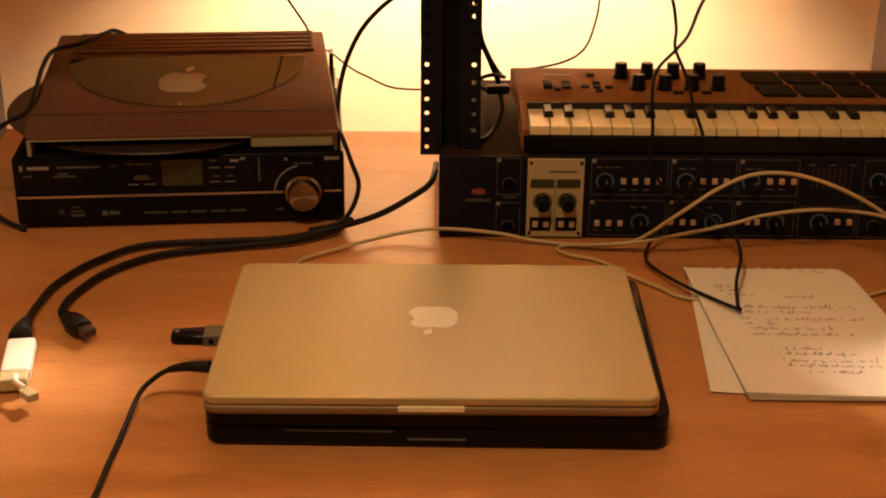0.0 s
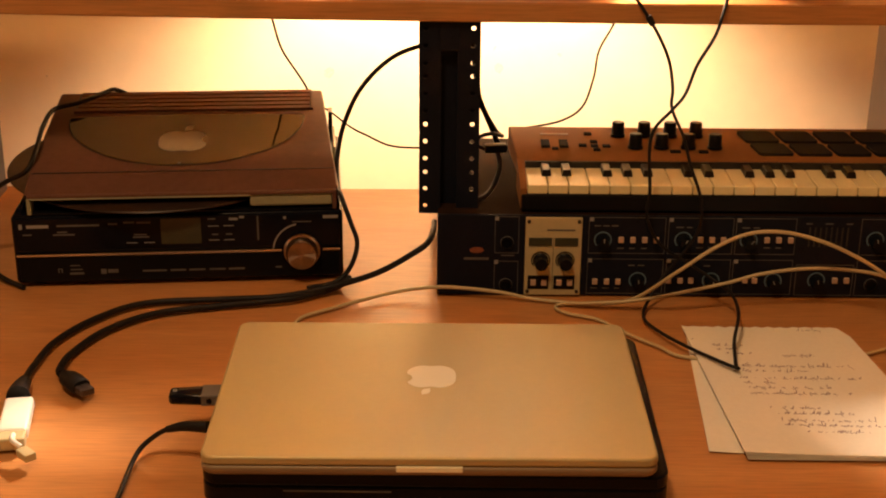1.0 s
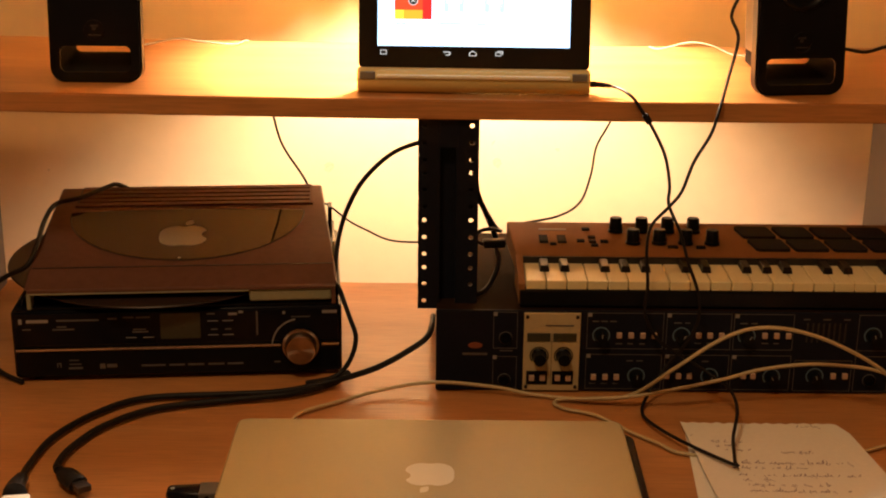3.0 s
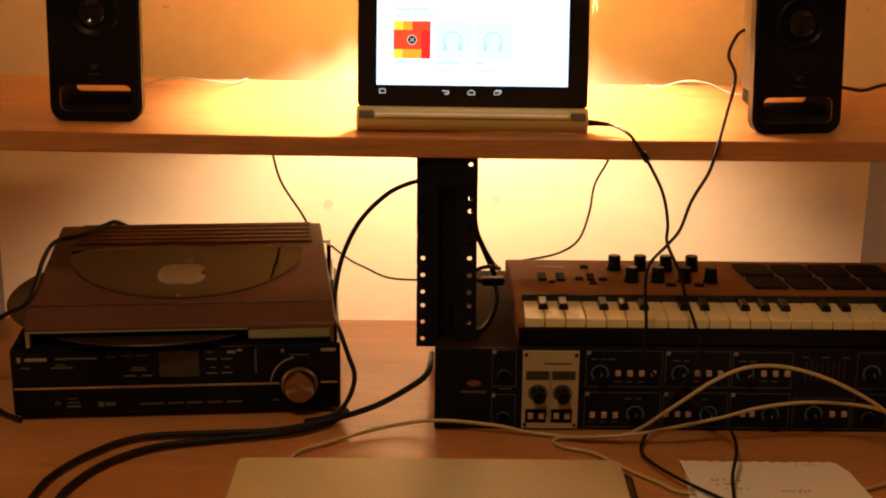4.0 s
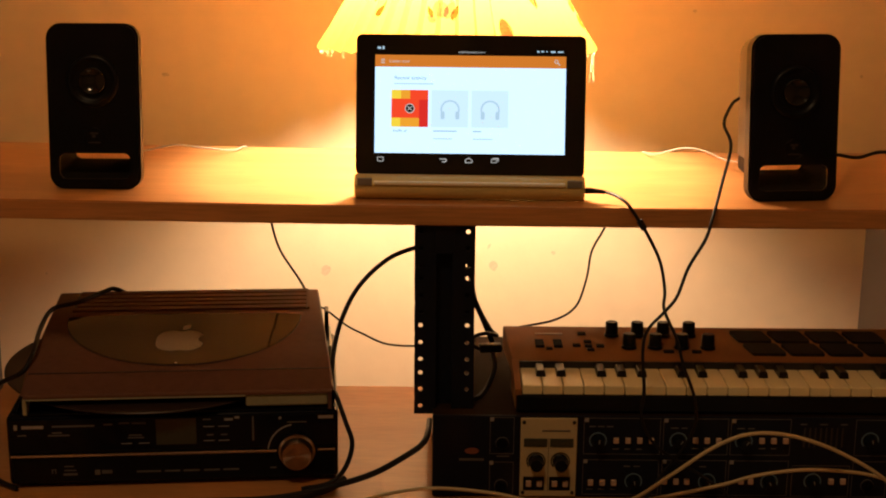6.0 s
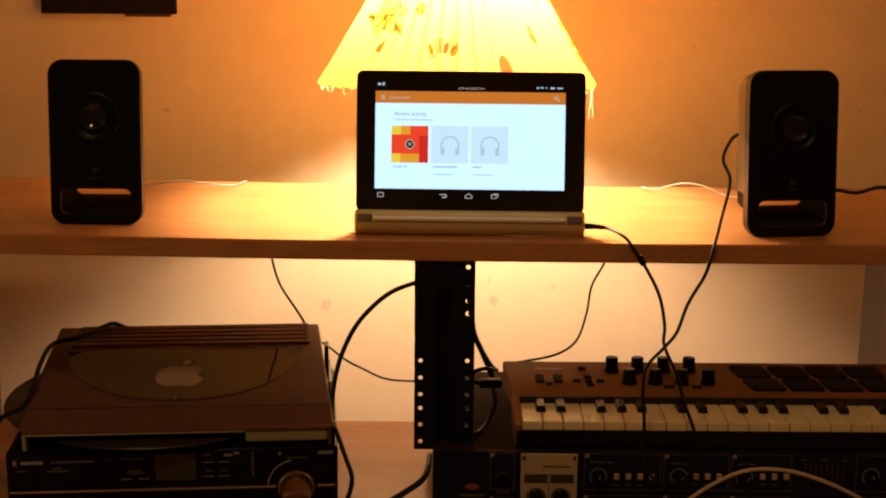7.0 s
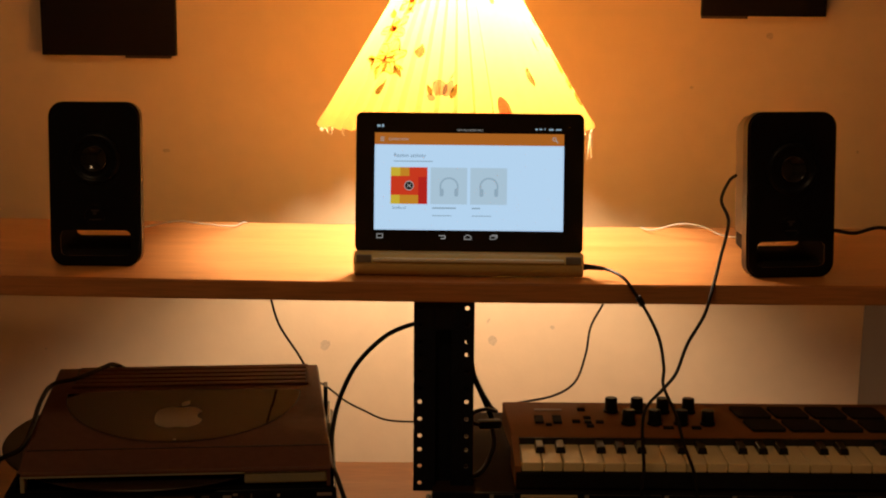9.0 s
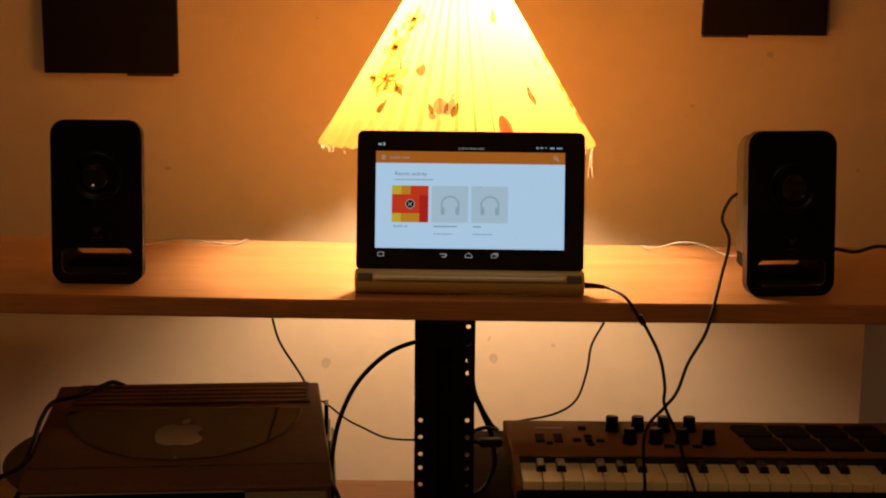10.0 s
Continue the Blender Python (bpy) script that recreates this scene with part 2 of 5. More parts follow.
SCREEN_WHITE = glow("screen_white", (0.85, 0.85, 0.82), SCREEN_E * 0.42)
SCREEN_BLACK = mat("screen_black", (0.006, 0.006, 0.006), 0.1)


# ---- building helpers ----
def thing(name, label, category, at=(0, 0, 0), turn=0.0, group="", kind=""):
    ob = new(name)
    ob.matrix_world = pose(at[0], at[1], DESK + at[2], 0, 0, turn)
    ob.empty_display_size = 0.02
    return tagged(ob, label, category, group, kind)


def part(name, bm, material, parent=None, label=""):
    bmesh.ops.recalc_face_normals(bm, faces=bm.faces)
    me = bpy.data.meshes.new(name)
    bm.to_mesh(me)
    bm.free()
    me.materials.append(material)
    ob = new(name, me)
    if parent:
        ob.parent = parent
    return tagged(ob, label) if label else ob


def solid(name, bm, material, label, category, group="", kind="", at=(0, 0, 0), turn=0.0):
    """A thing or piece of the setting that is one mesh."""
    ob = part(name, bm, material)
    ob.matrix_world = pose(at[0], at[1], DESK + at[2], 0, 0, turn)
    return tagged(ob, label, category, group, kind)


def smooth(ob, angle=35):
    me = ob.data
    me.polygons.foreach_set("use_smooth", [True] * len(me.polygons))
    me.set_sharp_from_angle(angle=radians(angle))
    return ob


def box(x0, x1, y0, y1, z0, z1, r=0.0, seg=2, bm=None, m=None):
    fresh = bmesh.new()
    bmesh.ops.create_cube(fresh, size=1)
    for v in fresh.verts:
        v.co = Vector((x0 + (v.co.x + 0.5) * (x1 - x0), y0 + (v.co.y + 0.5) * (y1 - y0), z0 + (v.co.z + 0.5) * (z1 - z0)))
    if r:
        bmesh.ops.bevel(fresh, geom=fresh.edges[:], offset=r, segments=seg, profile=0.5, affect="EDGES")
    return join(bm, fresh, m)


def join(bm, fresh, m=None):
    if m is not None:
        fresh.transform(m)
    if bm is None:
        return fresh
    me = bpy.data.meshes.new("tmp")
    fresh.to_mesh(me)
    fresh.free()
    bm.from_mesh(me)
    bpy.data.meshes.remove(me)
    return bm


def lathe(profile, seg=32, bm=None, m=None, closed=False):
    """A turned shape from (radius, height) pairs about z."""
    fresh = bmesh.new()
    rings = []
    for r, z in profile:
        if r < 1e-6:
            rings.append([fresh.verts.new((0, 0, z))])
        else:
            rings.append([fresh.verts.new((r * math.cos(2 * math.pi * i / seg), r * math.sin(2 * math.pi * i / seg), z)) for i in range(seg)])
    for a, b in zip(rings, rings[1:]):
        for i in range(seg):
            q = [a[i % len(a)], a[(i + 1) % len(a)], b[(i + 1) % len(b)], b[i % len(b)]]
            q = list(dict.fromkeys(q))
            if len(q) > 2:
                fresh.faces.new(q)
    return join(bm, fresh, m)


def slab(outline, z0, z1, bm=None, m=None):
    """A flat plate with that outline (x, y), from z0 to z1."""
    fresh = bmesh.new()
    low = [fresh.verts.new((x, y, z0)) for x, y in outline]
    top = [fresh.verts.new((x, y, z1)) for x, y in outline]
    k = len(outline)
    fresh.faces.new(top)
    fresh.faces.new(low[::-1])
    for i in range(k):
        fresh.faces.new((low[i], low[(i + 1) % k], top[(i + 1) % k], top[i]))
    return join(bm, fresh, m)


def round_rect(w, h, r, seg=6, cx=0.0, cy=0.0):
    pts = []
    for sx, sy, a0 in ((1, 1, 0), (-1, 1, 90), (-1, -1, 180), (1, -1, 270)):
        for i in range(seg + 1):
            a = radians(a0 + 90 * i / seg)
            pts.append((cx + sx * (w / 2 - r) + r * math.cos(a), cy + sy * (h / 2 - r) + r * math.sin(a)))
    return pts


def ellipse(cx, cy, rx, ry, a0=0, a1=360, seg=28):
    full = a1 - a0 >= 360
    return [(cx + rx * math.cos(radians(a0 + (a1 - a0) * i / (seg if full else seg - 1))),
             cy + ry * math.sin(radians(a0 + (a1 - a0) * i / (seg if full else seg - 1)))) for i in range(seg)]


def spline(points, step=8):
    p = [Vector(q) for q in points]
    p = [p[0] * 2 - p[1]] + p + [p[-1] * 2 - p[-2]]
    out = []
    for a, b, c, d in zip(p, p[1:], p[2:], p[3:]):
        for i in range(step):
            t = i / step
            out.append(0.5 * ((2 * b) + (c - a) * t + (2 * a - 5 * b + 4 * c - d) * t * t + (3 * b - a - 3 * c + d) * t ** 3))
    return out + [p[-2]]


def tube(points, r, seg=10, step=8, bm=None, r_end=None):
    """A round cable through the points."""
    path = spline(points, step)
    fresh = bmesh.new()
    rings, side = [], Vector((0, 0, 1))
    for i, q in enumerate(path):
        way = (path[min(i + 1, len(path) - 1)] - path[max(i - 1, 0)]).normalized()
        side = (side - way * side.dot(way))
        if side.length < 1e-4:
            side = way.orthogonal()
        side.normalize()
        other = way.cross(side)
        rr = r if r_end is None else r + (r_end - r) * i / (len(path) - 1)
        rings.append([fresh.verts.new(q + rr * (side * math.cos(2 * math.pi * k / seg) + other * math.sin(2 * math.pi * k / seg))) for k in range(seg)])
    for a, b in zip(rings, rings[1:]):
        for k in range(seg):
            fresh.faces.new((a[k], a[(k + 1) % seg], b[(k + 1) % seg], b[k]))
    fresh.faces.new(rings[0][::-1])
    fresh.faces.new(rings[-1])
    return join(bm, fresh)


FRONT = pose(0, 0, 0, 90, 0, 0)  # turns a plate's x, y into x, z, its top towards -y


def plate(outline, y, depth, bm=None):
    """An upright plate seen from -y: outline in x, z; face at y - depth."""
    return slab(outline, -0.0 - y, depth - y, bm, FRONT)


def bars(rows, y, depth, bm=None):
    """Lines of print too small to read, as plain bars: x0, x1, z0, z1."""
    for x0, x1, z0, z1 in rows:
        bm = box(x0, x1, y - depth, y, z0, z1, bm=bm)
    return bm


def words(name, text, size, material, parent, m, depth=0.0003, label=""):
    """Built-in lettering as a mesh."""
    cu = bpy.data.curves.new(name, "FONT")
    cu.body, cu.size, cu.extrude = text, size, depth
    tmp = new("tmp_words", cu)
    me = bpy.data.meshes.new_from_object(tmp.evaluated_get(bpy.context.evaluated_depsgraph_get()))
    bpy.data.objects.remove(tmp)
    bpy.data.curves.remove(cu)
    me.transform(m)
    me.materials.clear()
    me.materials.append(material)
    ob = new(name, me)
    ob.parent = parent
    return tagged(ob, label) if label else ob


def fruit(cx, cy, w, h, flip=False):
    """A plain round badge with a notch, and its small leaf: two outlines."""
    pts = []
    for i in range(72):
        a = 2 * math.pi * (i + 0.5) / 72
        x, y = [s * math.copysign(abs(q) ** 0.72, q) for s, q in ((0.5 * w, math.cos(a)), (0.42 * h, math.sin(a)))]
        y -= 0.05 * h * math.exp(-(x / (0.10 * w)) ** 2) * (1 if y > 0 else -0.7)
        d = math.hypot(x - 0.58 * w, y - 0.05 * h)
        if d < 0.2 * w:
            x = 0.58 * w - math.sqrt(max(0.0, (0.2 * w) ** 2 - (y - 0.05 * h) ** 2))
        pts.append((x, y - 0.08 * h))
    leaf = [(0.02 * w + 0.17 * h * t * 0.8 + s * 0.06 * h * math.sin(math.pi * t), 0.36 * h + 0.22 * h * t - s * 0.05 * h * math.sin(math.pi * t))
            for s, ts in ((1, (0, 0.25, 0.5, 0.75)), (-1, (1, 0.75, 0.5, 0.25))) for t in ts]
    k = -1 if flip else 1
    return [[(cx + k * x, cy + k * y) for x, y in o] for o in (pts, leaf)]


# ---- the room ----
WALL_Y = 1.662
solid("wall_north", box(-1.9, 1.9, WALL_Y, WALL_Y + 0.12, -0.75, 1.75), WALL, "warm cream painted wall behind the desk, lightly stained", "wall", kind="structure")
solid("wall_south", box(-1.9, 1.9, -1.72, -1.6, -0.75, 1.75), WALL, "plain cream painted wall across the room", "wall", kind="structure")
solid("wall_west", box(-2.02, -1.9, -1.72, 1.782, -0.75, 1.75), WALL, "plain cream painted side wall", "wall", kind="structure")
solid("wall_east", box(1.9, 2.02, -1.72, 1.782, -0.75, 1.75), WALL, "plain cream painted side wall", "wall", kind="structure")
solid("floor", box(-2.02, 2.02, -1.72, 1.782, -0.85, -0.75), CARPET, "dull brown carpet floor", "floor", kind="structure")
solid("ceiling", box(-2.02, 2.02, -1.72, 1.782, 1.75, 1.85), WALL, "plain pale ceiling", "ceiling", kind="structure")


def stain(x, z, w, h, seed, turn=0.0):
    """A faint blot on the wall, uneven in outline."""
    rnd = random.Random(seed)
    pts = [(w / 2 * math.cos(a) * rnd.uniform(0.75, 1.1), h / 2 * math.sin(a) * rnd.uniform(0.75, 1.1)) for a in [2 * math.pi * i / 18 for i in range(18)]]
    bm = plate(pts, 0, 0.0002)
    bm.transform(pose(0, 0, 0, 0, turn, 0))
    solid("wall_stain", bm, STAIN, "faint brownish stain on the painted wall", "stain", group="stains on the wall", kind="structure", at=(x, WALL_Y, z))


for k, (x, z, w, h, turn) in enumerate([(0.0675, 0.1046, 0.011, 0.013, 0),
                                        (-0.1344, 0.0972, 0.012, 0.016, 20),
                                        (-0.3188, 0.3323, 0.009, 0.005, 0),
                                        (0.3826, 0.4712, 0.009, 0.008, 0),
                                        (-0.1415, 0.5085, 0.003, 0.003, 0),
                                        (0.1393, 0.1214, 0.006, 0.005, 30),
                                        (0.0621, 0.1288, 0.008, 0.003, -60),
                                        (0.2948, 0.4109, 0.005, 0.004, 0),
                                        (0.4931, 0.3369, 0.004, 0.004, 0),
                                        (-0.4717, 0.0903, 0.003, 0.003, 0)]):
    stain(x, z, w, h, k, turn)

# ---- desk and shelf ----
desk = thing("desk", "beech-veneered writing desk with a satin top", "desk")
part("desktop", box(-0.72, 0.72, 0.66, 1.525, -0.028, 0.0, 0.002), WOOD, desk)
for x in (-0.69, 0.665):
    part("side_panel", box(x, x + 0.025, 0.70, 1.50, -0.75, -0.028), WOOD_EDGE, desk)
part("back_panel", box(-0.665, 0.665, 1.46, 1.478, -0.40, -0.028), WOOD_EDGE, desk)


def bowed(x0, x1, y0, y1, z0, z1):
    """The shelf board, which sags a little in its middle."""
    bm = box(x0, x1, y0, y1, z0, z1)
    bmesh.ops.bevel(bm, geom=[e for e in bm.edges if abs(e.verts[0].co.x - e.verts[1].co.x) > 0.5], offset=0.0012, segments=2, affect="EDGES")
    cuts = [e for e in bm.edges if abs(e.verts[0].co.x - e.verts[1].co.x) > 0.5]
    bmesh.ops.subdivide_edges(bm, edges=cuts, cuts=15)
    for v in bm.verts:
        v.co.z -= sag(v.co.x)
    return bm


def sag(x):
    return 0.0024 * (1 - (x / 0.45) ** 2) + 0.0022 * (x / 0.45)


SHELF_TOP = 0.2768
shelf = thing("shelf", "beech shelf board on grey side boards above the desk, sagging slightly", "shelf")
smooth(part("board", bowed(-0.56, 0.56, 1.2382, 1.512, SHELF_TOP - 0.0178, SHELF_TOP), WOOD, shelf))
part("side_board", box(-0.504, -0.486, 1.26, 1.512, 0.0, 0.2565), GREY_BOARD, shelf, "dark grey side board")
part("side_board", box(0.4675, 0.4855, 1.26, 1.512, 0.0, 0.2545), GREY_BOARD, shelf, "dark grey side board")

def picture(x0, x1, z0, z1, foot):
    p = thing("wall_picture", "dark unframed picture hung on the wall", "picture", at=(x0, WALL_Y, z0), group="pictures on the wall")
    w, h = x1 - x0, z1 - z0
    part("panel", box(0, w, -0.012, -0.002, 0, h, 0.001), PICTURE, p)
    part("backing", box(foot[0], foot[1], -0.010, -0.001, -0.003, 0.010), PICTURE_EDGE, p)
    return p


picture(-0.4556, -0.3018, 0.4436, 0.67, (0.095, 0.147))
picture(0.3007, 0.4434, 0.4939, 0.71, (0.001, 0.053))


# ---- table lamp ----
LEAN = pose(0, 0, -0.05, -3, 0, 0) @ pose(0, 0, 0.05)  # the shade sits askew on its bulb
STEM = pose(0, 0.025, 0)


def shade_point(a, t, out=0.0):
    """A point of the pleated cone: angle a, t from the hem (0) to the top (1)."""
    r = 0.1362 + (0.0505 - 0.1362) * t + out
    return LEAN @ Vector((r * math.cos(a), r * math.sin(a), -0.1 + 0.146 * t))


def pleat(a):
    f = (44 * a / (2 * math.pi)) % 1.0
    return 0.0036 * (2 * f / 0.8 - 1 if f < 0.8 else 1 - 2 * (f - 0.8) / 0.2)


def lampshade():
    bm = bmesh.new()
    n = 44 * 10
    rows = []
    for j in range(9):
        t = 1.15 * j / 8
        ring = []
        for i in range(n):
            a = 2 * math.pi * i / n
            p = shade_point(a, t, pleat(a) * (1.1 - 0.5 * t))
            if j == 0:
                p.z += 0.5 * pleat(a) + 0.0012 * math.sin(7 * a)
            ring.append(bm.verts.new(p))
        rows.append(ring)
    for a, b in zip(rows, rows[1:]):
        for i in range(n):
            bm.faces.new((a[i], a[(i + 1) % n], b[(i + 1) % n], b[i]))
    return bm


def print_on_shade(name, spots, material, label, lift=0.0007, inner=0.0):
    """Printed petals and leaves that follow the pleats: angle, height share, half width, half height, turn, point; inner: an open rim."""
    for a0, t0, w, h, turn, tip in spots:
        bm, t0 = bmesh.new(), min(0.93, 1.4 * t0)
        c, s, rad = math.cos(radians(turn)), math.sin(radians(turn)), 0.1362 - 0.0857 * t0

        def ring(k):
            out = []
            for i in range(18):
                q = 2 * math.pi * i / 18
                u, v = k * w * math.cos(q) * (1 - tip * 0.6 * max(0, math.sin(q))), k * h * math.sin(q)
                u, v = c * u - s * v, s * u + c * v
                a, t = a0 + u / rad, t0 + v / 0.169
                out.append(bm.verts.new(shade_point(a, t, pleat(a) * (1.1 - 0.5 * t) + lift)))
            return out
        rim = ring(1.0)
        if inner:
            hole = ring(inner)
            for i in range(18):
                bm.faces.new((rim[i], rim[(i + 1) % 18], hole[(i + 1) % 18], hole[i]))
        else:
            bm.faces.new(rim)
        part(name, bm, material, table_lamp, label)


table_lamp = thing("table_lamp", "lit table lamp with a yellow pleated floral fabric shade", "lamp", at=(LAMP_X, LAMP_Y, 0.4925))
smooth(part("shade", lampshade(), SHADE, table_lamp, "cream pleated shade printed with flowers"), 30)
F = -math.pi / 2

def flower(a0, t0, size, petals, turn):
    """A printed flower: petals with a dark rim round a small heart."""
    for k in range(petals):
        q = radians(turn + 360 * k / petals)
        rad = 0.1362 - 0.0857 * 1.4 * t0
        a, t = a0 + 0.55 * size * math.cos(q) / rad, t0 + 0.55 * size * math.sin(q) / 0.169 / 1.4
        tilt = math.degrees(q) - 90
        print_on_shade("petal_rim", [(a, t, 0.36 * size, 0.58 * size, tilt, 0.4)], SHADE_LEAF, "olive rim of a printed petal", 0.0006, 0.80)
        print_on_shade("petal", [(a, t, 0.28 * size, 0.45 * size, tilt, 0.4)], SHADE_PALE, "pale orange printed petal", 0.0011)
        print_on_shade("petal_vein", [(a, t, 0.03 * size, 0.42 * size, tilt, 0.4)], SHADE_LEAF, "olive vein of a printed petal", 0.0014)
    print_on_shade("flower_heart", [(a0, t0, 0.18 * size, 0.18 * size, 0, 0)], SHADE_RED, "rust red flower heart", 0.0016)


flower(F - 0.78, 0.330, 0.021, 6, 20)
flower(F - 0.86, 0.470, 0.016, 5, 50)
flower(F - 0.74, 0.600, 0.013, 5, 10)
print_on_shade("red_petal", [(F + 0.70, 0.250, 0.0050, 0.011, 12, 0.5), (F + 0.36, 0.110, 0.0055, 0.014, 8, 0.3), (F - 0.39, 0.370, 0.0055, 0.0075, 0, 0.9),
                             (F - 0.66, 0.39, 0.0022, 0.008, 40, 0.3), (F - 0.72, 0.56, 0.0022, 0.008, -30, 0.3), (F + 0.98, 0.40, 0.003, 0.008, 5, 0.4)], SHADE_RED, "rust red printed petal")
print_on_shade("leaf", [(F - 1.0, 0.33, 0.0022, 0.007, 60, 0.8), (F - 0.60, 0.30, 0.0016, 0.009, 60, 0.8), (F - 0.92, 0.60, 0.0016, 0.010, 15, 0.6),
                        (F + 1.36, 0.30, 0.003, 0.009, 10, 0.5), (F + 1.38, 0.22, 0.003, 0.009, -15, 0.5), (F + 1.32, 0.36, 0.0022, 0.008, 30, 0.5), (F + 1.38, 0.14, 0.003, 0.008, 0, 0.6),
                        (F + 0.55, 0.62, 0.003, 0.008, -20, 0.6)], SHADE_LEAF, "dull green printed leaf")
print_on_shade("dark_leaf", [(F - 0.98, 0.315, 0.0028, 0.0080, 55, 0.8), (F - 0.70, 0.205, 0.0030, 0.0090, -15, 0.8), (F - 0.58, 0.275, 0.0022, 0.0085, 40, 0.8), (F - 1.04, 0.55, 0.0020, 0.0080, 20, 0.8), (F - 0.235, 0.196, 0.0026, 0.0065, 30, 0.8), (F - 0.03, 0.192, 0.0030, 0.0080, -20, 0.8),
                             (F + 1.28, 0.260, 0.0030, 0.0085, 20, 0.6), (F + 1.32, 0.200, 0.0032, 0.0090, -10, 0.6), (F + 1.30, 0.130, 0.0030, 0.0080, 15, 0.6), (F + 1.36, 0.42, 0.0024, 0.0080, 0, 0.6), (F + 1.34, 0.52, 0.0022, 0.0080, 10, 0.6)], SHADE_DARK, "dark green printed leaf")
print_on_shade("rosebud", [(F - 0.15, 0.208, 0.0070, 0.0090, 25, 0.3), (F - 0.075, 0.205, 0.0050, 0.0095, -20, 0.7), (F - 0.045, 0.26, 0.0010, 0.006, -30, 0.9), (F - 0.215, 0.165, 0.0035, 0.005, 60, 0.8)], SHADE_GREY, "grey-brown printed rosebud")
smooth(part("base", lathe([(0, -0.2185), (0.052, -0.219), (0.054, -0.213), (0.046, -0.206), (0.02, -0.198), (0.010, -0.18), (0.008, -0.12), (0.008, -0.045), (0.013, -0.043), (0.013, -0.020), (0, -0.020)], 32, None, STEM), BRASS, table_lamp))
bulb = smooth(part("bulb", lathe([(0, 0.041), (0.012, 0.038), (0.024, 0.027), (0.028, 0.0110), (0.024, -0.004), (0.014, -0.014), (0.010, -0.020), (0, -0.020)], 20, None, STEM), BULB, table_lamp, "glowing bulb"))
bulb.visible_shadow = False
fringe = None
rnd = random.Random(4)
for k in range(7):
    a = F + 1.36 + 0.05 * rnd.uniform(-1, 1)
    p = shade_point(a, 0.0)
    fringe = tube([p, p + Vector((0.001 * rnd.uniform(-1, 1), 0, -0.010)), p + Vector((0.004 * rnd.uniform(-1, 1), 0.001, -0.018 - 0.014 * rnd.random()))], 0.00028, 5, 4, fringe)
for k in range(60):
    a = F + 2.2 * rnd.uniform(-1, 1)
    p = shade_point(a, 0.0)
    fringe = tube([p + Vector((0, 0, 0.002)), p + Vector((0.001 * rnd.uniform(-1, 1), 0, -0.0035)), p + Vector((0.002 * rnd.uniform(-1, 1), 0, -0.005))], 0.0004, 4, 2, fringe)
tagged(part("fringe", fringe, FRINGE, table_lamp, "frayed pale hem threads"), kind="stuff")


# ---- tablet on its stand ----
tablet = thing("tablet", "black and champagne tablet with lit screen on its cylinder foot", "tablet", at=(0.0285, 1.2625, SHELF_TOP - 0.0024), turn=-1.4)
LEANING = pose(0, 0.006, 0.0, -11, 0, 0)
W2 = 0.1043


def leaned(bm):
    bm.transform(LEANING)
    return bm


body = slab(round_rect(2 * W2 - 0.0008, 0.1275, 0.006, 5, 0, 0.0846), -0.003, 0.003, None, FRONT)
smooth(part("casing", leaned(body), GOLD, tablet))
part("front_glass", leaned(slab(round_rect(2 * W2 - 0.0018, 0.1265, 0.005, 5, 0, 0.0846), 0.0031, 0.0042, None, FRONT)), SCREEN_BLACK, tablet, "glossy black screen surround")
foot = lathe([(0, -W2), (0.0100, -W2), (0.0112, -W2 + 0.0012), (0.0112, W2 - 0.0012), (0.0100, W2), (0, W2)], 32, None, pose(0, 0.006, 0.0113, 0, 90, 0))
smooth(part("cylinder_foot", foot, GOLD, tablet, "round champagne metal battery foot"), 40)
part("collar", leaned(box(-W2, W2, -0.0052, 0.004, 0.0150, 0.0218, 0.0012)), GOLD, tablet)
# the bar's reflected highlight is put into its pale colour
part("speaker_bar", box(-W2 + 0.018, W2 - 0.018, -0.0072, -0.0030, 0.0150, 0.0182, 0.0010), GOLD_GLINT, tablet, "metal bar with its highlight painted pale")
for x in (-W2 + 0.0095, W2 - 0.0095):
    part("grille", box(x - 0.0068, x + 0.0068, -0.0064, -0.002, 0.0140, 0.0205, 0.0006), GREY_TEXTURE, tablet, "grey fabric-like speaker grille")
part("stand", box(-0.06, 0.06, 0.012, 0.015, 0.0, 0.055, 0.001, m=pose(0, 0, 0, -38, 0, 0) @ pose(0, 0.004, 0.004)), GOLD, tablet)

# the lit page: x across, z up along the glass
PX = 0.1722 / 335.0  # metres for one unit of the page's layout, 335 wide


def page(x0, x1, y0, y1, name, material, lift, label=""):
    """A flat patch of the page; layout units from the page's top left."""
    bm = box(-0.0866 + x0 * PX, -0.0866 + x1 * PX, -0.0044 - lift, -0.0040 - lift + 0.0003, 0.1297 - y1 * PX, 0.1297 - y0 * PX)
    return part(name, leaned(bm), material, tablet, label)


def on_page(outline, name, material, lift, label=""):
    o = [(-0.0866 + x * PX, 0.1297 - y * PX) for x, y in outline]
    return part(name, leaned(slab(o, 0.0041 + lift, 0.0044 + lift, None, FRONT)), material, tablet, label)


def page_words(text, x, y, size, material, lift=0.0006):
    words("lettering", text, size * PX, material, tablet, LEANING @ pose(-0.0866 + x * PX, -0.0044 - lift, 0.1297 - y * PX, 90, 0, 0), 0.00005)


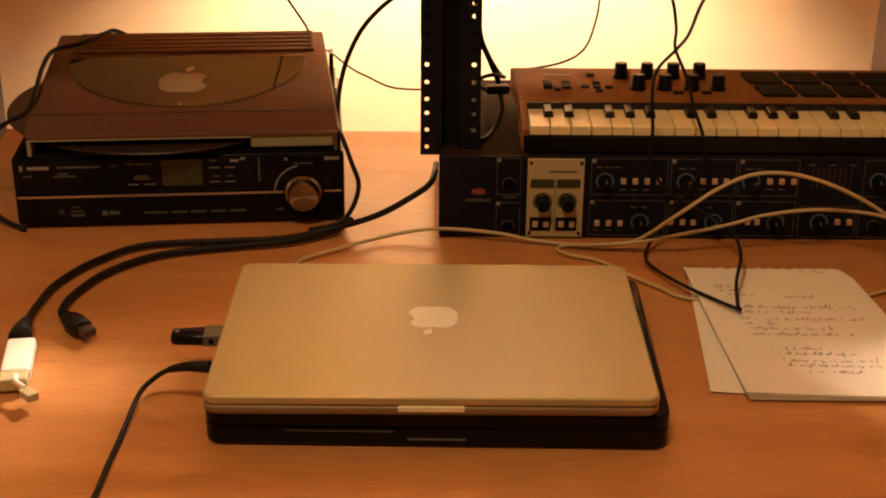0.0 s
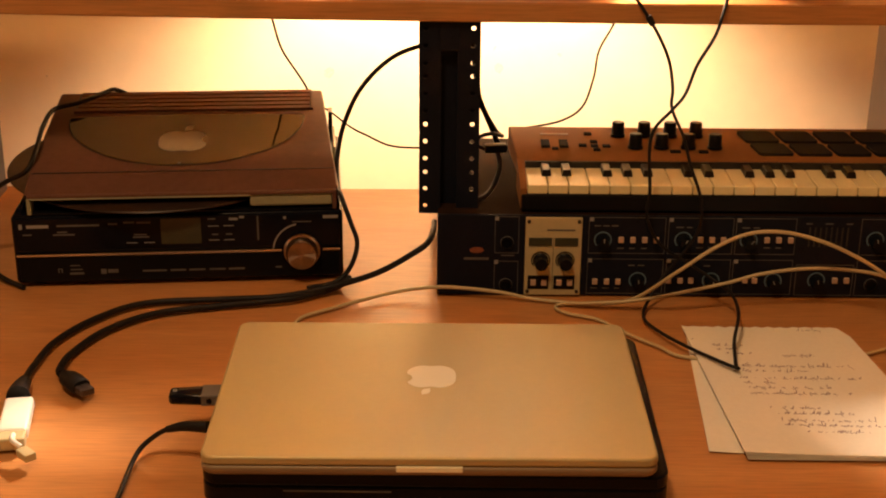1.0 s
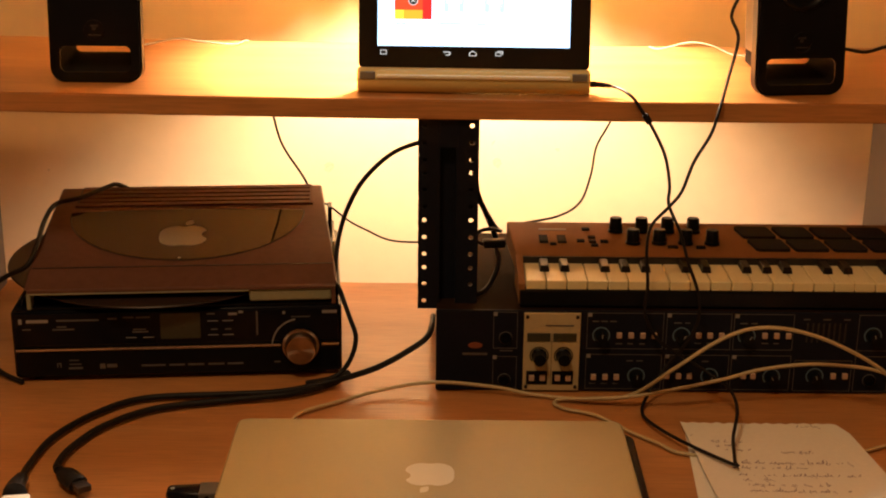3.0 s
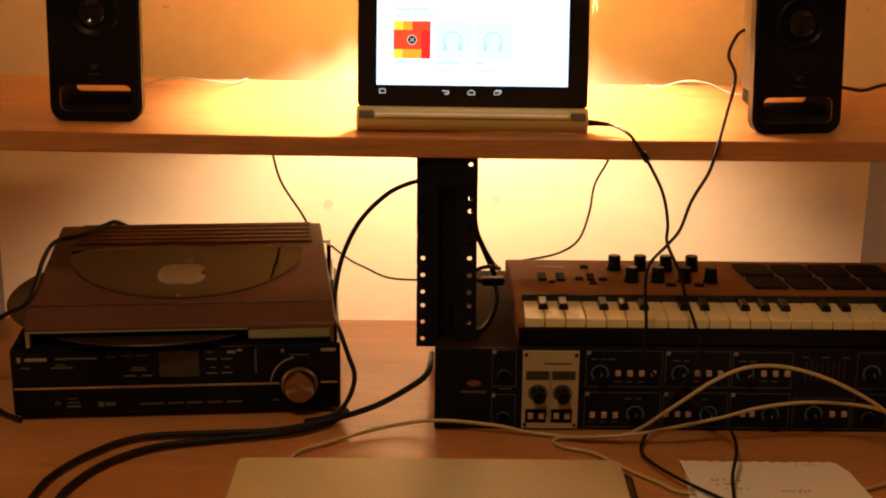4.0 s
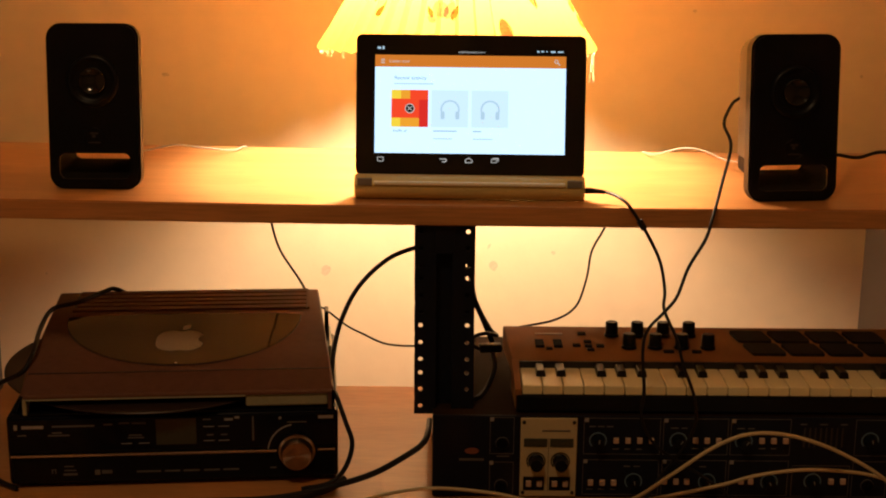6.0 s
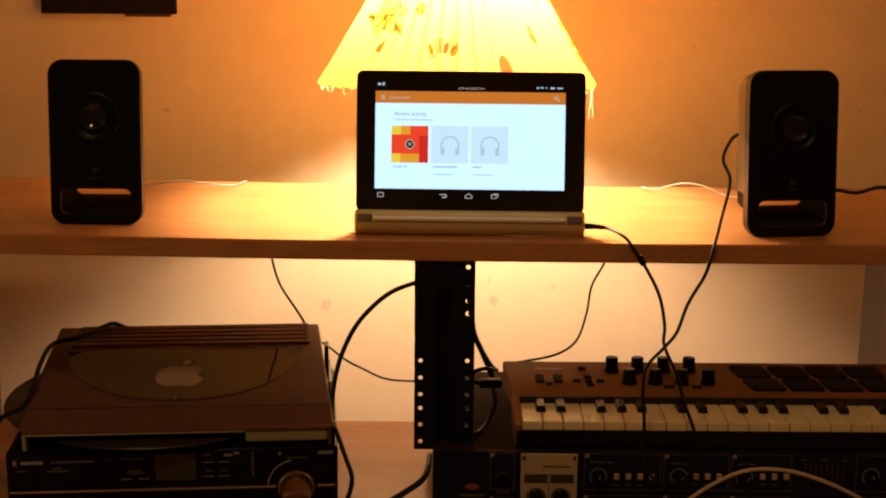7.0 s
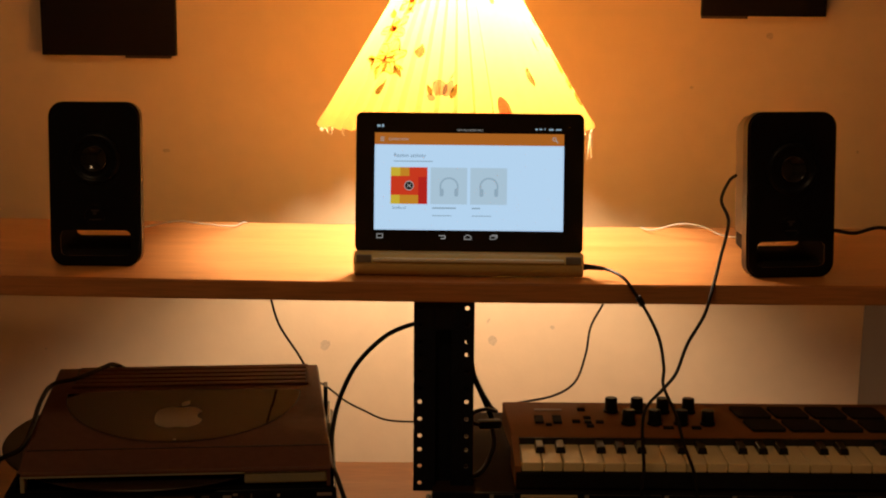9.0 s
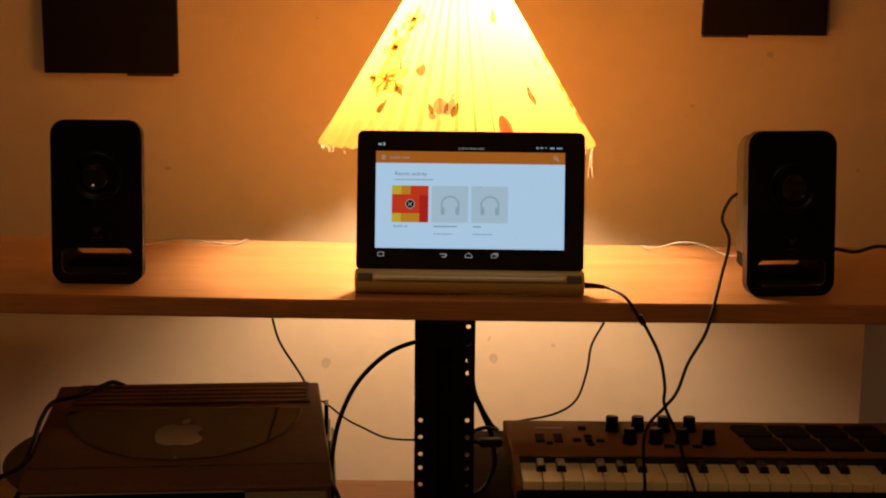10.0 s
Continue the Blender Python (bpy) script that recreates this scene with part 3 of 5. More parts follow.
page(0, 335, 21, 172, "screen_page", SCREEN, 0.0, "lit pale blue page")
page(0, 335, 0, 21, "title_bar", SCREEN_ORANGE, 0.0, "orange title bar")
page_words("Listen now", 25, 13.5, 8, SCREEN_WHITE)
page_words("Recent activity", 34, 43, 9.5, SCREEN_TEXT)
page_words("Shuffle all", 32, 135, 6.5, SCREEN_TEXT)
page_words("DOWNLOADED ONLY", 146, -4, 4.5, SCREEN_WHITE)
for y in (7.5, 10.5, 13.5):
    page(10, 17, y, y + 1.4, "menu_line", SCREEN_WHITE, 0.0003)
on_page([(318 + 3.6 * math.cos(a), 9 + 3.6 * math.sin(a)) for a in [2 * math.pi * i / 16 for i in range(16)]], "search_ring", SCREEN_WHITE, 0.0003)
on_page([(318 + 2.2 * math.cos(a), 9 + 2.2 * math.sin(a)) for a in [2 * math.pi * i / 16 for i in range(16)]], "search_hole", SCREEN_ORANGE, 0.0005)
on_page([(320, 12), (321.4, 10.8), (325, 15), (323.6, 16.2)], "search_handle", SCREEN_WHITE, 0.0003)
for x0, x1, y0, y1 in [(34, 103, 49.5, 51.2), (103, 145, 131.5, 134), (103, 137, 145.5, 147), (173, 188, 131.5, 134), (173, 208, 145.5, 147)]:
    page(x0, x1, y0, y1, "text_bar", SCREEN_DIM, 0.0003)
TILE_TOP, TILE = 61.0, 65.0
page(29, 29 + TILE, TILE_TOP, TILE_TOP + TILE * 0.40 + 39, "cover_art", SCREEN_RED, 0.0002, "red patchwork cover")
for x0, x1, y0, y1, mm in [(0, 17, 0, 15.5, SCREEN_YELLOW), (17, 33, 0, 15.5, SCREEN_AMBER), (49, 65, 17, 65, SCREEN_DEEP), (0, 16, 49, 65, SCREEN_YELLOW), (16, 49, 49, 65, SCREEN_AMBER)]:
    page(29 + x0, 29 + x1, TILE_TOP + y0, TILE_TOP + y1, "cover_patch", mm, 0.0004)
for r, mm, lift in ((8.5, SCREEN_WHITE, 0.0006), (7.0, SCREEN_BLACK, 0.0008)):
    on_page([(61.5 + r * math.cos(a), TILE_TOP + 32.5 + r * math.sin(a)) for a in [2 * math.pi * i / 24 for i in range(24)]], "shuffle_disc", mm, lift)
for s in (1, -1):
    on_page([(57.5, TILE_TOP + 32.5 - s * 2.6), (58.5, TILE_TOP + 32.5 - s * 3.6), (65.5, TILE_TOP + 32.5 + s * 2.6), (64.5, TILE_TOP + 32.5 + s * 3.6)], "shuffle_arrow", SCREEN_WHITE, 0.0011 + 0.0002 * s)
for x in (99.5, 170.0):
    page(x, x + TILE, TILE_TOP, TILE_TOP + TILE, "cover_tile", SCREEN_TILE, 0.0002, "pale grey-blue cover tile")
    cx, cy = x + 33, TILE_TOP + 34
    arc = [(cx + 17 * math.cos(a), cy - 17 * math.sin(a)) for a in [radians(-15 + 210 * i / 20) for i in range(21)]]
    arc += [(cx + 14 * math.cos(a), cy - 14 * math.sin(a)) for a in [radians(195 - 210 * i / 20) for i in range(21)]]
    on_page(arc, "headphone_band", SCREEN_ICON, 0.0004)
    for s in (-1, 1):
        on_page(round_rect(7, 14, 2.5, 4, cx + s * 13.0, cy + 10), "headphone_cup", SCREEN_ICON, 0.0006)
for x0, x1, y0, y1 in [(4, 10, -14, -10), (12.5, 16, -15, -9.5), (284, 288, -9.5, -6.5), (291, 296, -9.5, -7.0), (300, 302, -9.5, -7.0), (308, 316, -9.3, -6.3), (320, 330, -9.0, -6.6)]:
    page(x0, x1, y0, y1, "status_mark", SCREEN_DIM, 0.0003)
for x, kind in ((5, 0), (115, 1), (160, 2), (206, 3)):
    if kind == 0:
        o = [(x, 179), (x + 11, 179), (x + 11, 187), (x, 187)]
    elif kind == 1:
        o = [(x, 181), (x + 11, 181), (x + 13, 184), (x + 11, 187.5), (x + 4, 187.5), (x + 4, 186), (x + 10, 186), (x + 11, 184), (x + 10, 182.4), (x, 182.4)]
    elif kind == 2:
        o = [(x, 188), (x, 183), (x + 6.5, 178.5), (x + 13, 183), (x + 13, 188)]
    else:
        o = [(x, 181), (x + 10, 181), (x + 10, 187.5), (x, 187.5)]
    on_page(o, "nav_button", SCREEN_WHITE, 0.0003)
    if kind in (0, 2, 3):
        c = (sum(p[0] for p in o) / len(o), sum(p[1] for p in o) / len(o))
        on_page([(c[0] + (p[0] - c[0]) * 0.8, c[1] + (p[1] - c[1]) * 0.72) for p in o], "nav_hole", SCREEN_BLACK, 0.0005)
    if kind == 3:
        on_page([(x + 3, 179), (x + 13, 179), (x + 13, 185), (x + 11.4, 185), (x + 11.4, 180.3), (x + 3, 180.3)], "nav_button", SCREEN_WHITE, 0.0003)


# ---- loudspeakers ----
def speaker():
    s = thing("speaker", "black desktop speaker with a slotted foot on the shelf", "speaker", group="speakers on the shelf")
    w, h = 0.0835, 0.1510
    tilt = pose(0, 0, 0, -6, 0, 0)

    def t(bm):
        bm.transform(tilt)
        return bm
    # baffle with the slot cut through
    bm = bmesh.new()
    outer, inner = round_rect(w, h, 0.014, 8, 0, h / 2), round_rect(w * 0.77, 0.0235, 0.006, 8, 0, 0.0215)
    k = len(outer)
    fo = [bm.verts.new((x, 0, z)) for x, z in outer]
    fi = [bm.verts.new((x, 0, z)) for x, z in inner]
    bo = [bm.verts.new((x, 0.014, z)) for x, z in outer]
    bo2 = [bm.verts.new((x * 0.93, 0.014, (z - h / 2) * 0.97 + h / 2)) for x, z in outer]
    for a, b in ((fo, fi), (bo, fo), (bo2, bo)):
        for i in range(k):
            bm.faces.new((a[i], a[(i + 1) % k], b[(i + 1) % k], b[i]))
    bevel = [e for e in bm.edges if e.verts[0] in fo and e.verts[1] in fo]
    bmesh.ops.bevel(bm, geom=bevel, offset=0.002, segments=2, affect="EDGES")
    smooth(part("baffle", t(bm), BLACK, s), 40)
    bm = bmesh.new()
    fi, bi = [[bm.verts.new((x * sx, y, (z - 0.0215) * sz + 0.0215 + dz)) for x, z in inner] for y, sx, sz, dz in ((0.0008, 1.0, 1.0, 0.0), (0.062, 0.97, 0.72, 0.0100))]
    for i in range(k):
        bm.faces.new((fi[i], fi[(i + 1) % k], bi[(i + 1) % k], bi[i]))
    smooth(part("slot_lining", t(bm), TUNNEL, s), 40)
    # tapered shell behind
    bm = bmesh.new()
    rings = []
    for y, sx, sz in ((0.0125, 0.93, 0.97), (0.03, 0.88, 0.965), (0.06, 0.74, 0.95), (0.078, 0.64, 0.90), (0.083, 0.5, 0.8)):
        rings.append([bm.verts.new((x * sx, y, max(0.0375, (z - h / 2) * sz + h / 2))) for x, z in outer])
    for a, b in zip(rings, rings[1:]):
        for i in range(k):
            bm.faces.new((a[i], a[(i + 1) % k], b[(i + 1) % k], b[i]))
    bm.faces.new(rings[-1])
    shell = smooth(part("shell", t(bm), SPEAKER_BODY, s, "brownish grey tapered shell"), 50)
    shell.data.update()
    cone = lathe([(0.0240, 0.0), (0.0236, 0.0016), (0.0222, 0.0030), (0.0205, 0.0034), (0.0192, 0.0026), (0.0180, 0.0012), (0.0150, 0.0008), (0.0112, 0.0010)], 48, None, pose(0, -0.0002, 0.099, 90, 0, 0))
    smooth(part("driver", t(cone), BLACK, s, "round black driver cone"), 60)
    dish = [(0.0116 * i / 8, 0.0004 + (0.0116 * i / 8) ** 2 / 0.036) for i in range(9)]
    dome = lathe(dish + [(0.0122, 0.0036), (0.0126, 0.0010)], 32, None, pose(0, -0.0004, 0.099, 90, 0, 0))
    smooth(part("dust_cap", t(dome), DOME, s, "glossy hollow dust cap"), 70)
    ring = lathe([(0.0095, 0.0), (0.0090, 0.0004), (0.0085, 0.0)], 28, None, pose(0, -0.0003, 0.0475, 90, 0, 0))
    smooth(part("badge_ring", t(ring), BLACK_GLOSS, s), 60)
    part("badge", t(bars([(-0.0035, 0.0035, 0.0505, 0.0522), (-0.002, 0.001, 0.0475, 0.0500), (-0.0055, 0.0055, 0.0425, 0.0435)], -0.0002, 0.0006)), SPEAKER_BODY, s, "dim grey badge")
    return s


spk = speaker()
spk.matrix_world = pose(-0.3145, 1.2835, DESK + SHELF_TOP - sag(-0.31) + 0.0005, 0, 0, 1.0)
spk2 = copy_thing(spk, pose(0.3235, 1.270, DESK + SHELF_TOP - sag(0.32) + 0.0005, 0, 0, 7.0))


# ---- record player ----
player = thing("record_player", "black record player with a closed smoked lid and chrome volume knob", "record player", at=(-0.398, 1.236, 0.0), turn=4.9)
PW, PD = 0.3065, 0.238
smooth(part("body", box(0, PW, 0.0, PD, 0.004, 0.0715, 0.004, 3), BLACK_GLOSS, player), 40)
part("front_panel", box(0.004, PW - 0.003, -0.0022, 0.004, 0.0365, 0.0695, 0.0012), BLACK_GLOSS, player)
part("lower_panel", box(0.004, PW - 0.003, -0.0012, 0.004, 0.006, 0.0305, 0.0012), BLACK, player)
part("trim_line", box(0.003, 0.249, -0.0032, 0.002, 0.0322, 0.0345, 0.0005), CHROME, player, "thin chrome line")
part("trim_line", box(0.287, 0.3035, -0.0032, 0.002, 0.0322, 0.0345, 0.0005), CHROME, player, "thin chrome line")
for x, y in ((0.02, 0.02), (PW - 0.02, 0.02), (0.02, PD - 0.02), (PW - 0.02, PD - 0.02)):
    part("foot", lathe([(0, 0), (0.010, 0), (0.010, 0.005), (0, 0.005)], 16, None, pose(x, y, 0)), BLACK_RUBBER, player)
knob = smooth(part("volume_knob", lathe([(0.0172, 0.0), (0.0172, 0.003), (0.0152, 0.004), (0.0146, 0.013), (0.0134, 0.0145), (0.0120, 0.0140), (0, 0.0148)], 40, None, pose(0, 0, 0, 90, 0, 0)), CHROME_SPUN, player, "spun metal volume knob"), 35)
knob.location = (0.2675, -0.0022, 0.0325)
part("knob_ring", lathe([(0.0188, 0.0), (0.0188, 0.0016), (0.0165, 0.0016)], 40, None, pose(0.2675, -0.0020, 0.0325, 90, 0, 0)), BLACK_GLOSS, player)
part("knob_scale", plate([(0.2675 + r * math.cos(a), 0.0325 + r * math.sin(a)) for r, aa in ((0.0275, range(0, 11)), (0.0262, range(10, -1, -1))) for a in [radians(100 + 75 * i / 10) for i in aa]], -0.0022, 0.0005), PRINT, player, "grey volume scale")
part("display", box(0.137, 0.1745, -0.0032, 0.0, 0.042, 0.0680, 0.0006), LCD, player, "dead olive display")
part("switch_slot", box(0.2262, 0.2278, -0.0028, 0, 0.044, 0.068), PRINT_DIM, player)
for x, z in ((0.186, 0.0445), (0.2, 0.0445), (0.186, 0.0585), (0.2, 0.0585), (0.110, 0.0435), (0.126, 0.0435)):
    part("button", box(x - 0.0055, x + 0.0055, -0.0040, 0, z - 0.0018, z + 0.0018, 0.0006), BLACK_GLOSS, player)
    part("button_mark", box(x - 0.0050, x + 0.0050, -0.0044, -0.0039, z + 0.0009, z + 0.0015), PRINT, player)
for bar in [(0.0145, 0.0345, 0.0605, 0.0635), (0.0075, 0.0105, 0.0595, 0.0645), (0.251, 0.2535, 0.0645, 0.0672), (0.288, 0.302, 0.0645, 0.0675), (0.210, 0.2145, 0.0663, 0.0685), (0.2005, 0.2085, 0.0645, 0.0668)]:
    part("print", bars([bar], -0.0022, 0.0004), PRINT, player, "pale lettering too small to read")
for bar in [(0.042, 0.081, 0.0615, 0.0632), (0.089, 0.0975, 0.0625, 0.064), (0.103, 0.113, 0.0635, 0.065), (0.115, 0.128, 0.0632, 0.0648), (0.0105, 0.0185, 0.0535, 0.0546), (0.042, 0.051, 0.0555, 0.0568), (0.038, 0.058, 0.0528, 0.0542),
                          (0.112, 0.124, 0.0515, 0.0528), (0.111, 0.126, 0.0490, 0.0503), (0.184, 0.190, 0.0500, 0.0512), (0.197, 0.203, 0.0500, 0.0512), (0.1805, 0.188, 0.0655, 0.0668), (0.259, 0.277, 0.0610, 0.0620)]:
    part("small_print", bars([bar], -0.0022, 0.0004), PRINT_DIM, player, "dim small lettering")
for bar in [(0.051, 0.060, 0.0215, 0.0225), (0.051, 0.062, 0.0175, 0.0185), (0.050, 0.063, 0.0130, 0.0150), (0.079, 0.084, 0.0130, 0.0180), (0.0855, 0.095, 0.0140, 0.0175), (0.1175, 0.140, 0.0142, 0.0160), (0.1435, 0.158, 0.0142, 0.0160),
                          (0.161, 0.176, 0.0142, 0.0160), (0.180, 0.195, 0.0142, 0.0160), (0.198, 0.213, 0.0142, 0.0160), (0.242, 0.248, 0.0150, 0.0165), (0.0395, 0.0405, 0.0150, 0.0185), (0.0425, 0.0435, 0.0150, 0.0185), (0.0395, 0.0435, 0.0185, 0.0193)]:
    part("lower_print", bars([bar], -0.0012, 0.0004), PRINT_DIM, player, "dim lettering along the foot")

# the lid: a low front wall with a slot, then a sloping top
LX0, LX1 = 0.014, 0.301


def lid_z(y):
    return 0.1015 + (0.1275 - 0.1015) * (y - 0.034) / (0.222 - 0.034)


def lid_edge(y):
    """Left and right edge of the lid's top at depth y."""
    t = (y - 0.034) / (0.222 - 0.034)
    return LX0 + 0.003 * t, LX1 - 0.0115 * t


bm = bmesh.new()
prof = [(0.004, 0.0905), (0.010, 0.0935), (0.034, 0.1015), (0.08, lid_z(0.08)), (0.15, lid_z(0.15)), (0.216, lid_z(0.216)), (0.222, 0.1262), (0.226, 0.120), (0.228, 0.0725)]
left, right = [], []
for y, z in prof:
    a, b = lid_edge(max(0.02, y))
    left.append(bm.verts.new((a, y, z)))
    right.append(bm.verts.new((b, y, z)))
for i in range(len(prof) - 1):
    bm.faces.new((left[i], right[i], right[i + 1], left[i + 1]))
low_l = [bm.verts.new((v.co.x - 0.0075 * min(1, (v.co.z - 0.0725) / 0.03), v.co.y, 0.0725)) for v in left[:-1]] + [left[-1]]
low_r = [bm.verts.new((v.co.x + 0.0045 * min(1, (v.co.z - 0.0725) / 0.03), v.co.y, 0.0725)) for v in right[:-1]] + [right[-1]]
for i in range(1, len(prof) - 1):
    for a, b in ((left, low_l), (right, low_r)):
        q = list(dict.fromkeys((a[i], a[i + 1], b[i + 1], b[i])))
        if len(q) > 2:
            bm.faces.new(q)
lid_obj = part("lid", bm, SMOKED, player, "smoked brown plastic lid")
mod = lid_obj.modifiers.new("edge", "BEVEL")
mod.width, mod.segments, mod.angle_limit = 0.0018, 3, radians(25)
smooth(lid_obj, 14)
part("lid_lip", box(LX0 + 0.003, LX1, -0.001, 0.010, 0.0885, 0.0912, 0.0006), SMOKED, player)
part("lid_post", box(LX0 + 0.002, LX0 + 0.0060, 0.0, 0.016, 0.0725, 0.0885, 0.0008), CLEAR_PALE, player, "pale translucent corner")
part("lid_post", box(0.2972, 0.3010, 0.0, 0.016, 0.0725, 0.0885, 0.0008), SMOKED, player)
part("tray", box(0.2205, 0.2972, 0.001, 0.012, 0.0765, 0.0883, 0.002), CLEAR_PALE, player, "pale olive translucent tray")
part("slot_floor", box(LX0 + 0.004, 0.298, 0.002, 0.2, 0.0718, 0.0735), BLACK, player)


def on_lid(outline, lift, thick):
    """A thin plate on the sloping top; outline in x, depth."""
    bm = slab(outline, 0, thick)
    for v in bm.verts:
        v.co.z += lid_z(v.co.y) + lift
    return bm


half = ellipse(0.1535, 0.1540, 0.1175, 0.1080, 182, 358, 40) + ellipse(0.1535, 0.1540, 0.1175, 0.006, 2, 178, 14)
grooves = ellipse(0.1535, 0.1540, 0.1185, 0.1090, 182, 358, 40) + ellipse(0.1535, 0.1540, 0.1185, 0.007, 2, 178, 14)
part("window_groove", on_lid(grooves, 0.0001, 0.0004), GROOVE, player)
part("lid_window", on_lid(half, 0.0003, 0.0006), SMOKED_DARK, player, "glossy dark half-oval window")
part("vent_field", on_lid([(0.037, 0.1690), (0.2795, 0.1690), (0.2785, 0.2165), (0.038, 0.2165)], 0.0, 0.0003), GROOVE, player, "dark vent between the ribs")
for k in range(5):
    y = 0.1690 + 0.0098 * k
    part("vent_rib", on_lid([(0.040 - 0.003 * (k == 0), y + 0.0012), (0.277, y + 0.0012), (0.277, y + 0.0086), (0.040 - 0.003 * (k == 0), y + 0.0086)], 0.0003, 0.0014), SMOKED, player)
part("vent_end", on_lid([(0.2778, 0.1690), (0.2800, 0.1690), (0.2790, 0.2165), (0.2768, 0.2165)], 0.0002, 0.0018), SMOKED, player)
# shade at the lid's crease, painted as a thin dark strip
part("fold_line", on_lid([(LX0 + 0.002, 0.0335), (LX1 - 0.002, 0.0335), (LX1 - 0.002, 0.0352), (LX0 + 0.002, 0.0352)], 0.0, 0.0003), GROOVE, player)
part("slot_rim", box(LX0 + 0.004, 0.2205, -0.0016, 0.002, 0.0874, 0.0888, 0.0004), CLEAR_PALE, player, "pale translucent lid edge")
a, b = fruit(0.1525, 0.1015, 0.047, 0.054)
part("sticker", on_lid(a, 0.001, 0.0003), STICKER, player, "pale grey-green badge sticker")
part("sticker_leaf", on_lid(b, 0.001, 0.0003), STICKER, player)
part("lid_mark", on_lid(ellipse(0.1525, 0.0490, 0.0015, 0.0012), 0.001, 0.0004), STICKER, player)
part("hinge", box(PW - 0.011, PW - 0.0065, 0.165, 0.185, 0.085, 0.118, 0.001), BLACK_GLOSS, player)
part("side_strip", box(PW - 0.0075, PW - 0.0045, 0.09, 0.16, 0.076, 0.105, 0.001), CLEAR_PALE, player)
record = thing("record", "black vinyl record overhanging the record player's platter", "record", at=(-0.2825, 1.3755, 0.0795))
smooth(part("disc", lathe([(0.0036, 0), (0.15, 0.0), (0.1508, 0.001), (0.15, 0.002), (0.0036, 0.002)], 72), VINYL, record), 30)
part("label", lathe([(0.0036, 0.0021), (0.05, 0.0021), (0.05, 0.0026), (0.0036, 0.0026)], 40), COPPER, record, "round paper label")
part("platter", lathe([(0, 0.0735), (0.09, 0.0735), (0.09, 0.0795), (0, 0.0795)], 48, None, pose(0.121, 0.128, 0)), BLACK_RUBBER, player)


# ---- rack rail hanging under the shelf ----
def holed_strip(x0, x1, z0, z1, hx, holes, r, y0, y1):
    """A steel flange with real round holes punched through it."""
    bm = bmesh.new()
    zs = sorted(holes)
    cuts = [z0] + [(a + b) / 2 for a, b in zip(zs, zs[1:])] + [z1]
    n = 16
    for z, lo, hi in zip(zs, cuts, cuts[1:]):
        rim = []
        for i in range(n):
            a = 2 * math.pi * (i + 0.5) / n
            c, s = math.cos(a), math.sin(a)
            k = min(((x1 - hx) if c > 0 else (hx - x0)) / max(abs(c), 1e-6), ((hi - z) if s > 0 else (z - lo)) / max(abs(s), 1e-6))
            rim.append((hx + c * k, z + s * k))
        ring = [(hx + r * math.cos(2 * math.pi * (i + 0.5) / n), z + r * math.sin(2 * math.pi * (i + 0.5) / n)) for i in range(n)]
        v = {}
        for y in (y0, y1):
            v[y] = ([bm.verts.new((x, y, q)) for x, q in rim], [bm.verts.new((x, y, q)) for x, q in ring])
            for i in range(n):
                j = (i + 1) % n
                bm.faces.new((v[y][0][i], v[y][0][j], v[y][1][j], v[y][1][i]))
            for cx, cz in ((x0, lo), (x1, lo), (x0, hi), (x1, hi)):
                near = sorted(v[y][0], key=lambda w: (w.co.x - cx) ** 2 + (w.co.z - cz) ** 2)
                two = [w for w in near[:2]]
                try:
                    bm.faces.new((two[0], two[1], bm.verts.new((cx, y, cz))))
                except ValueError:
                    pass
        for i in range(n):
            j = (i + 1) % n
            bm.faces.new((v[y0][1][i], v[y0][1][j], v[y1][1][j], v[y1][1][i]))
    bmesh.ops.remove_doubles(bm, verts=bm.verts[:], dist=1e-5)
    return bm


rail = thing("rack_rail", "black steel rack rail with round holes, hanging under the shelf", "rack rail", at=(0, 1.245, 0))
HOLES = [0.083, 0.0995, 0.1155, 0.1287, 0.1449, 0.1612, 0.1742, 0.1904, 0.2060, 0.2180, 0.2340, 0.2495]
part("flange", holed_strip(-0.0206, -0.0028, 0.0752, 0.2568, -0.0148, HOLES, 0.00225, 0, 0.002), BLACK_STEEL, rail)
part("flange", holed_strip(0.0159, 0.0343, 0.0806, 0.2568, 0.0278, HOLES[1:], 0.00225, 0, 0.002), BLACK_STEEL, rail)
part("channel", join(join(box(-0.0028, -0.0008, 0, 0.016, 0.0806, 0.2555), box(0.0139, 0.0159, 0, 0.016, 0.0806, 0.2555)), box(-0.0008, 0.0139, 0.013, 0.015, 0.0806, 0.2555)), BLACK_STEEL, rail)
part("backing_strip", box(-0.0195, -0.0030, 0.004, 0.006, 0.1680, 0.2565), BLACK_STEEL, rail)
part("backing_strip", box(0.0165, 0.0335, 0.004, 0.006, 0.1665, 0.1985), BLACK_STEEL, rail)
part("top_plate", box(-0.0028, 0.0159, -0.0005, 0.014, 0.2290, 0.2555, 0.001), BLACK_STEEL, rail)

# ---- rack audio unit ----
unit = thing("audio_interface", "black two-row rack audio interface with a cream preamp module", "audio interface", at=(0, 1.2266, 0))
smooth(part("chassis", box(-0.0030, 0.4600, 0.003, 0.235, 0.003, 0.0805, 0.0015), mat("black_chassis", (0.022, 0.011, 0.006), 0.75, vary=0.15, bump=0.1, spec=0.04), unit), 40)
part("front_panel", box(-0.0032, 0.4625, 0.0, 0.0035, 0.0012, 0.0808, 0.0008), BLACK_STEEL, unit)
for x in (0.02, 0.43):
    part("foot", box(x, x + 0.02, 0.02, 0.04, 0.0, 0.003), BLACK_RUBBER, unit)


